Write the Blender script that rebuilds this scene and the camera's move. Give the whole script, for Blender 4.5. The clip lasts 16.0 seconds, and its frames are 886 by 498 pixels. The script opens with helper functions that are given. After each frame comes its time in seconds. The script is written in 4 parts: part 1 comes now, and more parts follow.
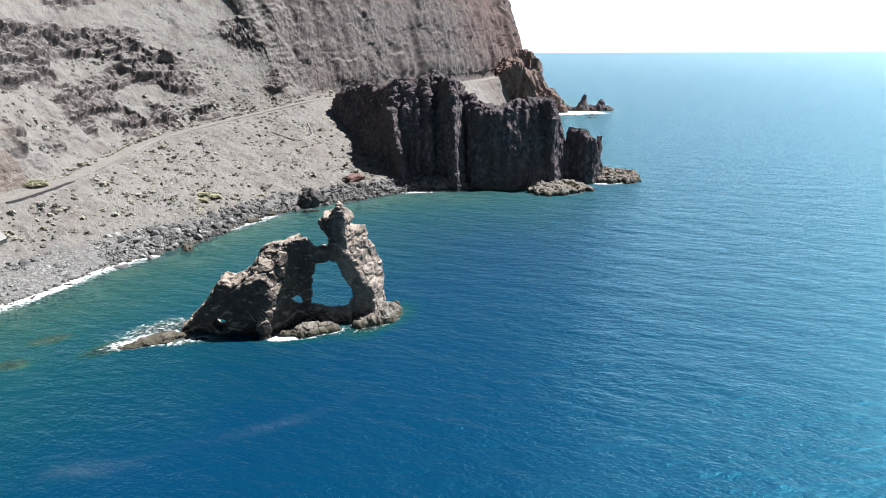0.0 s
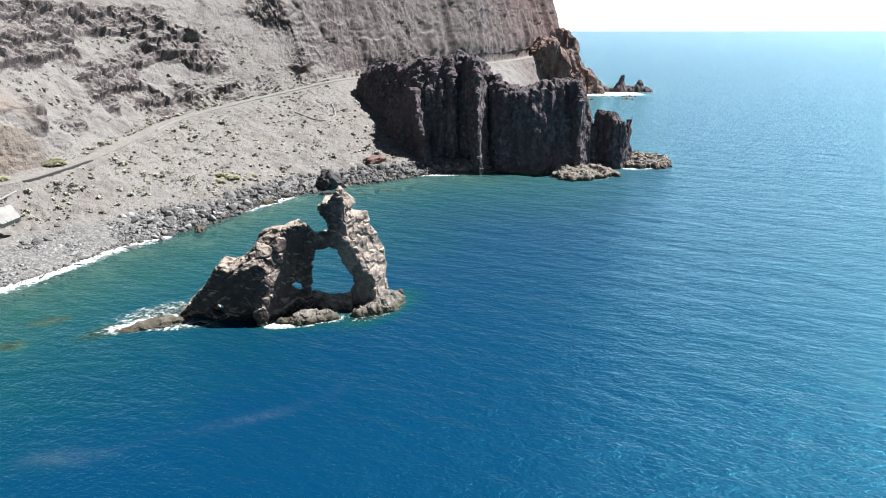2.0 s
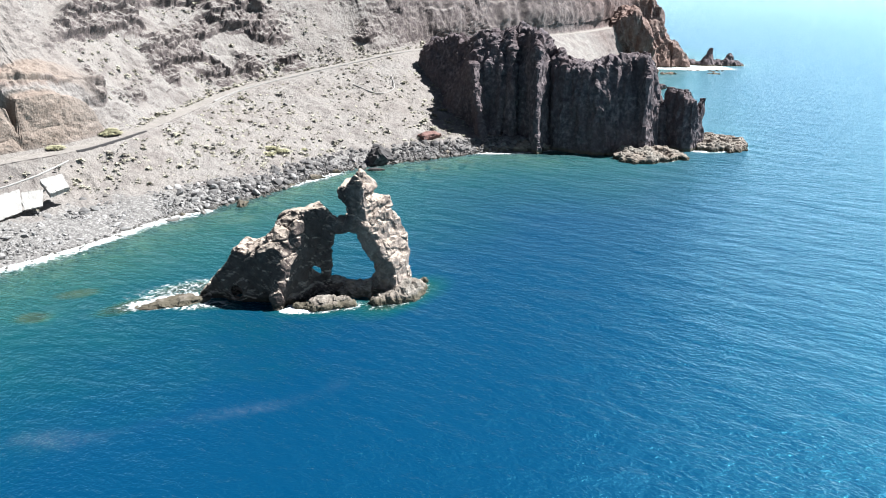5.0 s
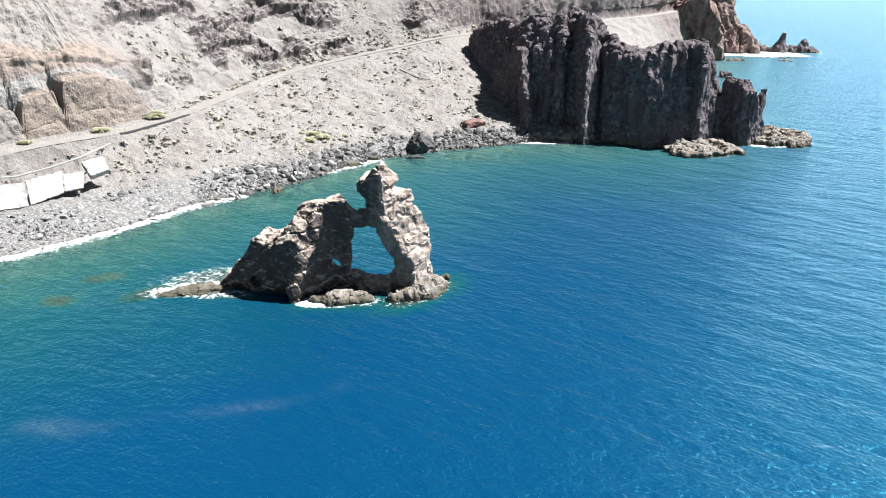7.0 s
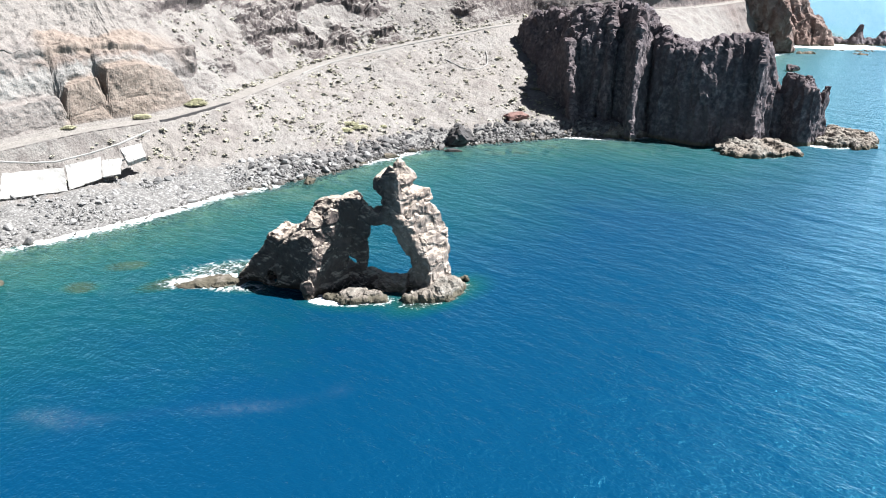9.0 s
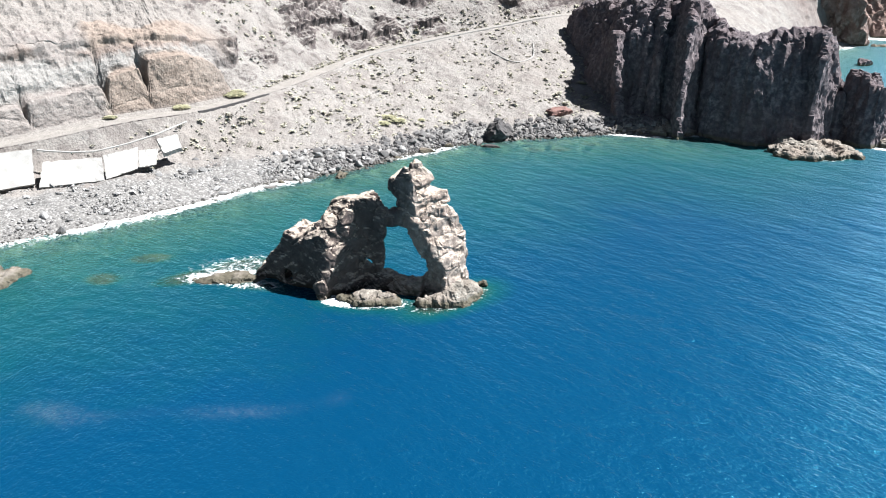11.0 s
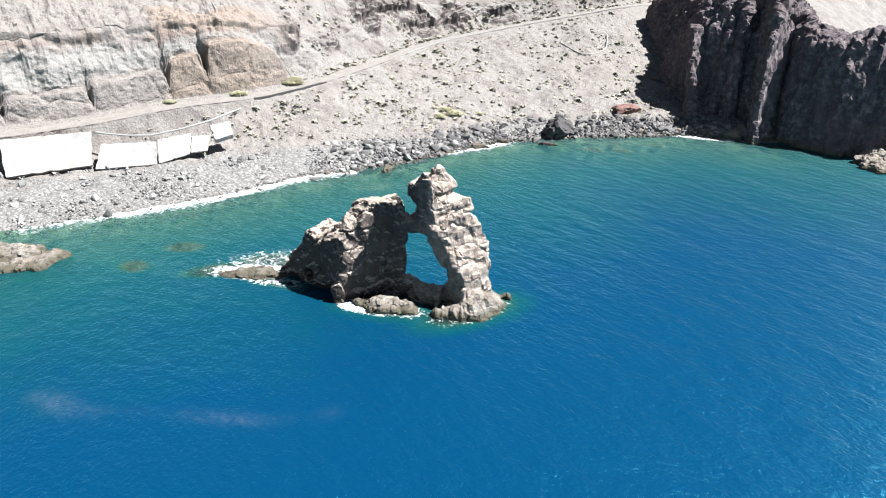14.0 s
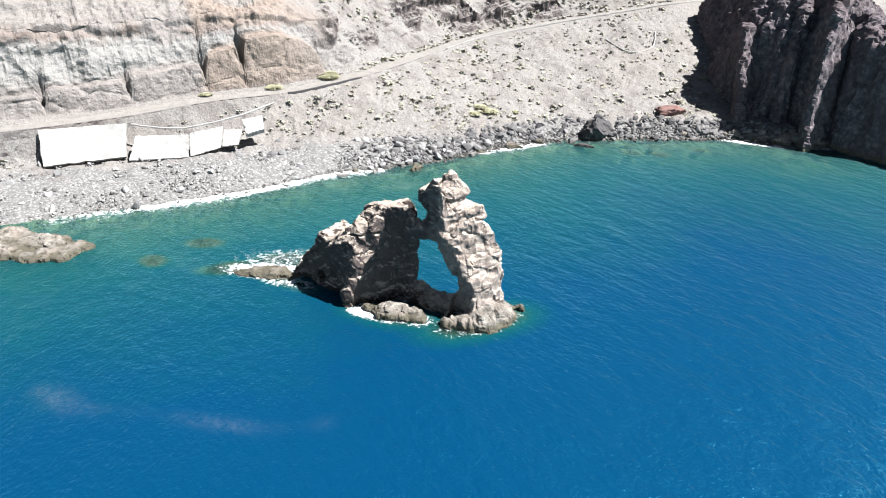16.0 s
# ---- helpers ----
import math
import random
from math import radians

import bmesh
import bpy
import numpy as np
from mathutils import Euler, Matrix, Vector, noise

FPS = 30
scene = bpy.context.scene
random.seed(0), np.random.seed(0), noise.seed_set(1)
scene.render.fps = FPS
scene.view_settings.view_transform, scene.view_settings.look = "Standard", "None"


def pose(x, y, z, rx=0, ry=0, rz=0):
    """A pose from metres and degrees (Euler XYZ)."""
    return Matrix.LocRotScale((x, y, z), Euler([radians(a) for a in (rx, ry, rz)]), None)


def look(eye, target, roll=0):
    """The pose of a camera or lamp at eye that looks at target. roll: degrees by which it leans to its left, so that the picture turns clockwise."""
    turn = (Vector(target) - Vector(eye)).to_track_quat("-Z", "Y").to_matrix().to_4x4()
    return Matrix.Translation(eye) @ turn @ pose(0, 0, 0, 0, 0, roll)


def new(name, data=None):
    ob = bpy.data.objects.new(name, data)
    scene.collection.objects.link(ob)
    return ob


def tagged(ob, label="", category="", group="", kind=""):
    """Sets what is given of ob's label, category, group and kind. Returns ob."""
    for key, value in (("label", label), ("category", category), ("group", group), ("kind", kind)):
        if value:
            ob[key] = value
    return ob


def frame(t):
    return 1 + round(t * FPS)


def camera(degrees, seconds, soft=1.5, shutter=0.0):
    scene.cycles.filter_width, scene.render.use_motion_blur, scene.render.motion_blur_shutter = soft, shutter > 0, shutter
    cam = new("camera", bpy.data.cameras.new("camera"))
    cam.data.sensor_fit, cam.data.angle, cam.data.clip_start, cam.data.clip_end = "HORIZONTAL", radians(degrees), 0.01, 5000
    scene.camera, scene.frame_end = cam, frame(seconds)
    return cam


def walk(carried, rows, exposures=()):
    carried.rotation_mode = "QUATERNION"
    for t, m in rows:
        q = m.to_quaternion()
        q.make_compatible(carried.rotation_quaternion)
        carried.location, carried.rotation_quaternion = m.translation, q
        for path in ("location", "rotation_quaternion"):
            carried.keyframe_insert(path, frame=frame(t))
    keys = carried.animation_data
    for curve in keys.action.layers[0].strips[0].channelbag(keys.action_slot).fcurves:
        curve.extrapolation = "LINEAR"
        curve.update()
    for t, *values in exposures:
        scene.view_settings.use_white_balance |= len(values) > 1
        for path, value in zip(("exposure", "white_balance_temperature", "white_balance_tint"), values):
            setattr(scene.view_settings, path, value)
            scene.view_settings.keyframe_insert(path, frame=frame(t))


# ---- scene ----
cam = camera(65.8, 16.0, soft=1.0)
PATH = [
    (0, (-0.648, 1.735, 46.124), (-0.515, 3.652, 45.567), -0.2),
    (0.5, (0.957, 2.651, 46.143), (1.061, 4.565, 45.572), -0.2),
    (1, (2.542, 3.616, 46.176), (2.618, 5.527, 45.591), -0.2),
    (1.5, (4.081, 4.647, 46.221), (4.13, 6.555, 45.623), -0.1),
    (2, (5.618, 5.75, 46.313), (5.638, 7.654, 45.701), -0.1),
    (2.5, (7.167, 6.898, 46.427), (7.158, 8.797, 45.801), -0.1),
    (3, (8.716, 8.069, 46.552), (8.668, 9.963, 45.913), -0.1),
    (3.5, (10.256, 9.23, 46.671), (10.166, 11.118, 46.017), -0.1),
    (4, (11.775, 10.416, 46.769), (11.646, 12.297, 46.103), -0.1),
    (6.5, (18.804, 16.585, 48.023), (18.467, 18.416, 47.294), -0.0),
    (7, (20.109, 17.901, 48.146), (19.732, 19.721, 47.407), 0.0),
    (7.5, (21.368, 19.216, 48.283), (20.952, 21.023, 47.535), 0.0),
    (8, (22.632, 20.539, 48.421), (22.176, 22.333, 47.665), 0.1),
    (8.5, (23.933, 21.9, 48.616), (23.437, 23.681, 47.852), 0.0),
    (9, (25.179, 23.251, 48.815), (24.645, 25.017, 48.043), 0.1),
    (9.5, (26.357, 24.554, 48.998), (25.785, 26.305, 48.218), 0.1),
    (10, (27.48, 25.977, 49.15), (26.87, 27.712, 48.364), 0.0),
    (12.5, (32.885, 33.455, 50.821), (32.095, 35.095, 49.992), 0.0),
    (13, (33.855, 34.999, 51.06), (33.03, 36.619, 50.225), 0.1),
    (13.5, (34.749, 36.488, 51.295), (33.891, 38.086, 50.452), 0.1),
    (14, (35.584, 37.97, 51.542), (34.693, 39.547, 50.693), 0.1),
    (14.5, (36.403, 39.446, 51.786), (35.481, 41.001, 50.931), 0.1),
    (15, (37.206, 40.945, 52.011), (36.253, 42.479, 51.149), 0.1),
    (15.5, (37.954, 42.502, 52.223), (36.972, 44.013, 51.357), 0.1),
    (16, (38.641, 44.088, 52.427), (37.628, 45.577, 51.555), 0.1),
]
walk(cam, [(t, look(eye, target, roll)) for t, eye, target, roll in PATH], ((0, 1.74), (4, 2.14), (8, 2.32), (12.5, 2.34), (16, 2.34)))
# ---- tuning: light ----
SUN_AZ, SUN_EL = radians(70), radians(56)
SUN = Vector((math.sin(SUN_AZ) * math.cos(SUN_EL), math.cos(SUN_AZ) * math.cos(SUN_EL), math.sin(SUN_EL)))
world = bpy.data.worlds.new("world")
scene.world = world
world.use_nodes = True
wn = world.node_tree
sky = wn.nodes.new("ShaderNodeTexSky")
sky.sky_type = "NISHITA"
sky.sun_disc = False
sky.sun_elevation, sky.sun_rotation = SUN_EL, SUN_AZ
sky.air_density, sky.dust_density, sky.ozone_density = 1.0, 0.6, 1.0
# the white sea haze that lies all round the horizon
ray = wn.nodes.new("ShaderNodeTexCoord")
ray_z = wn.nodes.new("ShaderNodeSeparateXYZ")
wn.links.new(ray.outputs["Generated"], ray_z.inputs[0])
haze = wn.nodes.new("ShaderNodeValToRGB")
haze.color_ramp.elements[0].position, haze.color_ramp.elements[0].color = 0.0, (27.0, 30.5, 33.0, 1)
haze.color_ramp.elements[1].position, haze.color_ramp.elements[1].color = 0.30, (0, 0, 0, 1)
mid_stop = haze.color_ramp.elements.new(0.075)
mid_stop.color = (23.5, 25.5, 27.0, 1)
low_stop = haze.color_ramp.elements.new(0.105)
low_stop.color = (8.5, 10.5, 12.5, 1)
wn.links.new(ray_z.outputs[2], haze.inputs[0])
both = wn.nodes.new("ShaderNodeMix")
both.data_type, both.blend_type = "RGBA", "ADD"
both.inputs[0].default_value = 1.0
wn.links.new(sky.outputs[0], both.inputs[6])
# sea haze scatters forwards: it is bright below the sun and faint opposite to it
toward = wn.nodes.new("ShaderNodeVectorMath")
toward.operation = "DOT_PRODUCT"
toward.inputs[1].default_value = (0.5 * math.sin(SUN_AZ), 0.5 * math.cos(SUN_AZ), 0)
wn.links.new(ray.outputs["Generated"], toward.inputs[0])
half = wn.nodes.new("ShaderNodeMath")
half.operation = "ADD"
half.inputs[1].default_value = 0.5
wn.links.new(toward.outputs["Value"], half.inputs[0])
scatter_ramp = wn.nodes.new("ShaderNodeValToRGB")
scatter_ramp.color_ramp.elements[0].position, scatter_ramp.color_ramp.elements[0].color = 0.0, (0.10, 0.11, 0.12, 1)
scatter_ramp.color_ramp.elements[1].position, scatter_ramp.color_ramp.elements[1].color = 0.70, (1, 1, 1, 1)
scatter_mid = scatter_ramp.color_ramp.elements.new(0.42)
scatter_mid.color = (0.22, 0.24, 0.26, 1)
wn.links.new(half.outputs[0], scatter_ramp.inputs[0])
glow = wn.nodes.new("ShaderNodeMix")
glow.data_type, glow.blend_type = "RGBA", "MULTIPLY"
glow.inputs[0].default_value = 1.0
wn.links.new(haze.outputs[0], glow.inputs[6])
wn.links.new(scatter_ramp.outputs[0], glow.inputs[7])
wn.links.new(glow.outputs[2], both.inputs[7])
wn.links.new(both.outputs[2], wn.nodes["Background"].inputs[0])
wn.nodes["Background"].inputs[1].default_value = 0.016
sun_data = bpy.data.lights.new("sun", "SUN")
sun_data.energy, sun_data.angle, sun_data.color = 4.75, radians(0.5), (0.985, 0.985, 0.99)
sun = new("sun", sun_data)
sun.matrix_world = look(SUN * 300, (0, 0, 0))


# ---- noise on arrays ----
def lattice(ix, iy, iz, seed):
    h = (ix * 374761393 + iy * 668265263 + iz * 2147483647 + seed * 974634777) & 0xFFFFFFFF
    h = ((h ^ (h >> 13)) * 1274126177) & 0xFFFFFFFF
    h = ((h ^ (h >> 16)) * 2246822519) & 0xFFFFFFFF
    return ((h ^ (h >> 15)) & 0xFFFF) / 32767.5 - 1.0


def vnoise(x, y, z, seed=0):
    """Smooth value noise, about -1 to 1, on a lattice turned away from the axes."""
    x, y, z = 0.74 * x - 0.58 * y + 0.34 * z, 0.62 * x + 0.78 * y - 0.02 * z + 3.7, -0.25 * x + 0.23 * y + 0.94 * z - 1.9
    fx, fy, fz = np.floor(x), np.floor(y), np.floor(z)
    ix, iy, iz = fx.astype(np.int64), fy.astype(np.int64), fz.astype(np.int64)
    u, v, w = x - fx, y - fy, z - fz
    u, v, w = (a * a * a * (a * (a * 6 - 15) + 10) for a in (u, v, w))
    out = 0.0
    for dx, wx in ((0, 1 - u), (1, u)):
        for dy, wy in ((0, 1 - v), (1, v)):
            for dz, wz in ((0, 1 - w), (1, w)):
                out = out + lattice(ix + dx, iy + dy, iz + dz, seed) * wx * wy * wz
    return out


def fbm(x, y, z, octaves=4, seed=0, gain=0.5):
    out, amp, f = 0.0, 1.0, 1.0
    for o in range(octaves):
        out = out + amp * vnoise(x * f + 13.7 * o, y * f - 7.3 * o, z * f + 3.1 * o, seed + o)
        amp, f = amp * gain, f * 2.03
    return out


def ridged(x, y, z, octaves=4, seed=0):
    out, amp, f = 0.0, 1.0, 1.0
    for o in range(octaves):
        out = out + amp * (1 - 2 * np.abs(vnoise(x * f + 5.1 * o, y * f + 9.2 * o, z * f, seed + o)))
        amp, f = amp * 0.5, f * 2.1
    return out


def cells(x, y, z, seed=0):
    """Blocky cell noise: distance to the nearest feature, the gap to the second, and the nearest cell's own random value."""
    fx, fy, fz = np.floor(x).astype(np.int64), np.floor(y).astype(np.int64), np.floor(z).astype(np.int64)
    d1, d2, val = np.full(x.shape, 9.0), np.full(x.shape, 9.0), np.zeros(x.shape)
    for i in (-1, 0, 1):
        for j in (-1, 0, 1):
            for k in (-1, 0, 1):
                cx, cy, cz = fx + i, fy + j, fz + k
                px = cx + 0.5 + 0.45 * lattice(cx, cy, cz, seed)
                py = cy + 0.5 + 0.45 * lattice(cx, cy, cz, seed + 1)
                pz = cz + 0.5 + 0.45 * lattice(cx, cy, cz, seed + 2)
                d = np.sqrt((px - x) ** 2 + (py - y) ** 2 + (pz - z) ** 2)
                near = d < d1
                d2 = np.where(near, d1, np.minimum(d2, d))
                val = np.where(near, lattice(cx, cy, cz, seed + 3), val)
                d1 = np.where(near, d, d1)
    return d1, d2 - d1, val


def smin(a, b, k):
    h = np.clip(0.5 + 0.5 * (b - a) / k, 0, 1)
    return b * (1 - h) + a * h - k * h * (1 - h)


def smax(a, b, k):
    return -smin(-a, -b, k)


def step(a, b, x):
    t = np.clip((x - a) / (b - a), 0, 1)
    return t * t * (3 - 2 * t)


def surface(field, low, high, cell):
    """The zero surface of a field over a box, as vertices and quads."""
    axes = [np.arange(a, b + cell, cell) for a, b in zip(low, high)]
    g = np.meshgrid(*axes, indexing="ij")
    f = field(*g)
    f[0], f[-1], f[:, 0], f[:, -1], f[:, :, -1] = (1.0,) * 5
    f[:, :, 0] = np.maximum(f[:, :, 0], 0.1)
    inside = f < 0
    nx, ny, nz = f.shape
    count = np.zeros((nx - 1, ny - 1, nz - 1))
    acc = np.zeros((nx - 1, ny - 1, nz - 1, 3))
    sl = lambda c: tuple(slice(o, n - 1 + o) for o, n in zip(c, f.shape))
    corners = [(i, j, k) for i in (0, 1) for j in (0, 1) for k in (0, 1)]
    for a in corners:
        for ax in range(3):
            if a[ax] == 0:
                b = tuple(1 if i == ax else v for i, v in enumerate(a))
                fa, fb = f[sl(a)], f[sl(b)]
                cross = (fa < 0) != (fb < 0)
                t = np.where(cross, fa / np.where(cross, fa - fb, 1), 0)
                count += cross
                for i in range(3):
                    acc[..., i] += cross * (a[i] + (t if i == ax else 0))
    has = count > 0
    index = np.full(has.shape, -1, dtype=np.int64)
    index[has] = np.arange(has.sum())
    base = np.stack(np.nonzero(has), -1)
    verts = np.array(low) + cell * (base + acc[has] / count[has][:, None])
    quads = []
    for ax in range(3):
        u, v = (ax + 1) % 3, (ax + 2) % 3
        lo = [slice(1, -1)] * 3
        lo[ax] = slice(0, -1)
        hi = list(lo)
        hi[ax] = slice(1, None)
        a, b = inside[tuple(lo)], inside[tuple(hi)]
        ids = np.stack(np.nonzero(a != b), -1)
        flip = ~a[tuple(ids.T)]
        ids[:, u] += 1
        ids[:, v] += 1
        q = []
        for du, dv in ((-1, -1), (0, -1), (0, 0), (-1, 0)):
            c = ids.copy()
            c[:, u] += du
            c[:, v] += dv
            q.append(index[tuple(c.T)])
        q = np.stack(q, -1)
        q[flip] = q[flip][:, ::-1]
        quads.append(q)
    return verts, np.concatenate(quads)


def mesh_of(name, verts, faces, material, smooth=False):
    me = bpy.data.meshes.new(name)
    verts, faces = np.asarray(verts, dtype=np.float32), np.asarray(faces, dtype=np.int32)
    n = faces.shape[1]
    me.vertices.add(len(verts))
    me.vertices.foreach_set("co", verts.ravel())
    me.loops.add(faces.size)
    me.loops.foreach_set("vertex_index", faces.ravel())
    me.polygons.add(len(faces))
    me.polygons.foreach_set("loop_start", np.arange(len(faces), dtype=np.int32) * n)
    me.polygons.foreach_set("use_smooth", np.full(len(faces), smooth))
    me.update(calc_edges=True)
    me.validate()
    me.materials.append(material)
    return me


def store(me, name, values):
    a = me.attributes.new(name, "FLOAT", "POINT")
    a.data.foreach_set("value", np.asarray(values, dtype=np.float32).ravel())


def normals_of(verts, faces):
    a, b, c = (verts[faces[:, i]] for i in (0, 1, 2))
    n = np.cross(b - a, c - a)
    out = np.zeros_like(verts)
    for i in range(faces.shape[1]):
        np.add.at(out, faces[:, i], n)
    return out / np.maximum(np.linalg.norm(out, axis=1, keepdims=True), 1e-9)


def part(name, me, parent, label=""):
    ob = new(name, me)
    ob.parent = parent
    return tagged(ob, label)


def holder(name, at, label, category, group="", kind=""):
    ob = new(name)
    ob.location = at
    return tagged(ob, label, category, group, kind)


# ---- materials ----
TONE = 0.62  # how dark the dry volcanic rock is


class Graph:
    def __init__(self, name):
        self.mat = bpy.data.materials.new(name)
        self.mat.use_nodes = True
        self.t = self.mat.node_tree
        self.bsdf = self.t.nodes["Principled BSDF"]
        self.out = self.t.nodes["Material Output"]
        self.co = self.t.nodes.new("ShaderNodeNewGeometry").outputs["Position"]

    def node(self, kind, **values):
        n = self.t.nodes.new(kind)
        for k, v in values.items():
            self.put(n, k, v)
        return n

    def put(self, n, k, v):
        socket = n.inputs[k.replace("_", " ")] if isinstance(k, str) else n.inputs[k]
        if isinstance(v, bpy.types.NodeSocket):
            self.t.links.new(v, socket)
        else:
            socket.default_value = v

    def attr(self, name):
        n = self.t.nodes.new("ShaderNodeAttribute")
        n.attribute_name = name
        return n.outputs["Fac"]

    def noise(self, scale, detail=4, rough=0.55, vector=None, distort=0.0):
        n = self.node("ShaderNodeTexNoise", Vector=vector or self.co, Scale=scale, Detail=detail, Roughness=rough, Distortion=distort)
        return n.outputs[0]

    def voronoi(self, scale, vector=None, feature="F1", out="Distance", rand=1.0):
        n = self.t.nodes.new("ShaderNodeTexVoronoi")
        n.feature = feature
        self.put(n, "Vector", vector or self.co)
        self.put(n, "Scale", scale)
        self.put(n, "Randomness", rand)
        return n.outputs[out]

    def along_crest(self, stretch, turn):
        n = self.node("ShaderNodeMapping", Vector=self.co, Scale=(stretch, 1, 1), Rotation=(0, 0, radians(turn)))
        n.vector_type = "TEXTURE"
        return n.outputs[0]

    def ramp(self, fac, *stops):
        n = self.t.nodes.new("ShaderNodeValToRGB")
        e = n.color_ramp.elements
        while len(e) < len(stops):
            e.new(0.5)
        for el, (p, c) in zip(e, stops):
            el.position = p
            el.color = (*c, 1) if isinstance(c, tuple) else (c, c, c, 1)
        self.put(n, 0, fac)
        return n.outputs[0]

    def math(self, op, a, b=0.0, clamp=False):
        n = self.t.nodes.new("ShaderNodeMath")
        n.operation, n.use_clamp = op, clamp
        self.put(n, 0, a)
        self.put(n, 1, b)
        return n.outputs[0]

    def mix(self, fac, a, b, blend="MIX"):
        n = self.t.nodes.new("ShaderNodeMix")
        n.data_type, n.blend_type = "RGBA", blend
        for i, v in ((0, fac), (6, a), (7, b)):
            self.put(n, i, (*v, 1) if isinstance(v, tuple) and len(v) == 3 else v)
        return n.outputs[2]

    def bump(self, height, strength, distance, normal=None):
        n = self.node("ShaderNodeBump", Height=height, Strength=strength, Distance=distance)
        if normal:
            self.put(n, "Normal", normal)
        return n.outputs[0]

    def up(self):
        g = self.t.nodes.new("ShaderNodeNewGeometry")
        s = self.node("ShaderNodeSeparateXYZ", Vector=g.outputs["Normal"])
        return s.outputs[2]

    def height(self):
        return self.node("ShaderNodeSeparateXYZ", Vector=self.co).outputs[2]

    def done(self, color, rough=0.9, normal=None, spec=0.3, tone=TONE):
        color = self.mix(1.0, color, (tone, tone, tone), "MULTIPLY")
        self.put(self.bsdf, "Base Color", color)
        self.put(self.bsdf, "Roughness", rough)
        self.put(self.bsdf, "Specular IOR Level", spec)
        if normal:
            self.put(self.bsdf, "Normal", normal)
        return self.mat


def rock_material(name, dark, mid, light, scale=1.0, wet=True, tone=TONE, shade_edge=None):
    g = Graph(name)
    big = g.noise(0.12 * scale, 5, 0.6)
    mid_n = g.noise(0.9 * scale, 6, 0.65)
    fine = g.noise(5.0 * scale, 5, 0.7)
    c = g.ramp(mid_n, (0.3, dark), (0.5, mid), (0.72, light))
    c = g.mix(g.ramp(big, (0.42, 0.0), (0.62, 0.55)), c, (mid[0] * 1.15, mid[1] * 1.0, mid[2] * 0.93))
    c = g.mix(0.6, c, g.ramp(fine, (0.25, 0.45), (0.75, 1.3)), "MULTIPLY")
    if wet:
        z = g.math("ADD", g.height(), g.math("MULTIPLY", mid_n, -1.6))
        band = g.ramp(z, (0.0, 0.9), (0.35, 0.0))
        c = g.mix(band, c, (0.075, 0.067, 0.048))
    n = g.bump(fine, 0.5, 0.22, g.bump(g.voronoi(0.9 * scale, g.co), 0.25, 0.4))
    if shade_edge is not None:
        # buff rock of the tower beside darker basalt, darkened further as painted shade
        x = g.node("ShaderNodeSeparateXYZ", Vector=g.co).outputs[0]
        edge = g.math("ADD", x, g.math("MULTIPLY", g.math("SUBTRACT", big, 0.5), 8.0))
        c = g.mix(g.ramp(g.math("MULTIPLY", g.math("ADD", edge, shade_edge + 2.0), 0.25), (0.0, 0.0), (1.0, 1.0)), g.mix(1.0, c, (0.36, 0.35, 0.38), "MULTIPLY"), g.mix(1.0, c, (1.05, 1.05, 1.07), "MULTIPLY"))
        # upward faces and ledges coloured pale, sunlight painted into the rock
        lit_top = g.ramp(g.math("ADD", g.up(), g.math("MULTIPLY", g.math("SUBTRACT", mid_n, 0.5), 0.7)), (0.34, 0.0), (0.78, 0.85))
        c = g.mix(lit_top, c, g.mix(1.0, (0.44, 0.372, 0.312), g.ramp(fine, (0.25, 0.65), (0.75, 1.2)), "MULTIPLY"))
    return g.done(c, 0.92, n, 0.12, tone)


MAT_ARCH = rock_material("arch_rock", (0.13, 0.105, 0.090), (0.225, 0.185, 0.158), (0.36, 0.312, 0.275), shade_edge=11.0)
MAT_HEAD = rock_material("headland_basalt", (0.032, 0.030, 0.034), (0.070, 0.060, 0.066), (0.175, 0.150, 0.150), 0.8, True, 0.92)
MAT_CAPE = rock_material("cape_rock", (0.06, 0.045, 0.042), (0.15, 0.11, 0.098), (0.29, 0.235, 0.21), 0.5, True, 0.8)
MAT_LEDGE = rock_material("wave_cut_rock", (0.085, 0.078, 0.068), (0.20, 0.182, 0.160), (0.38, 0.35, 0.31), 1.2)


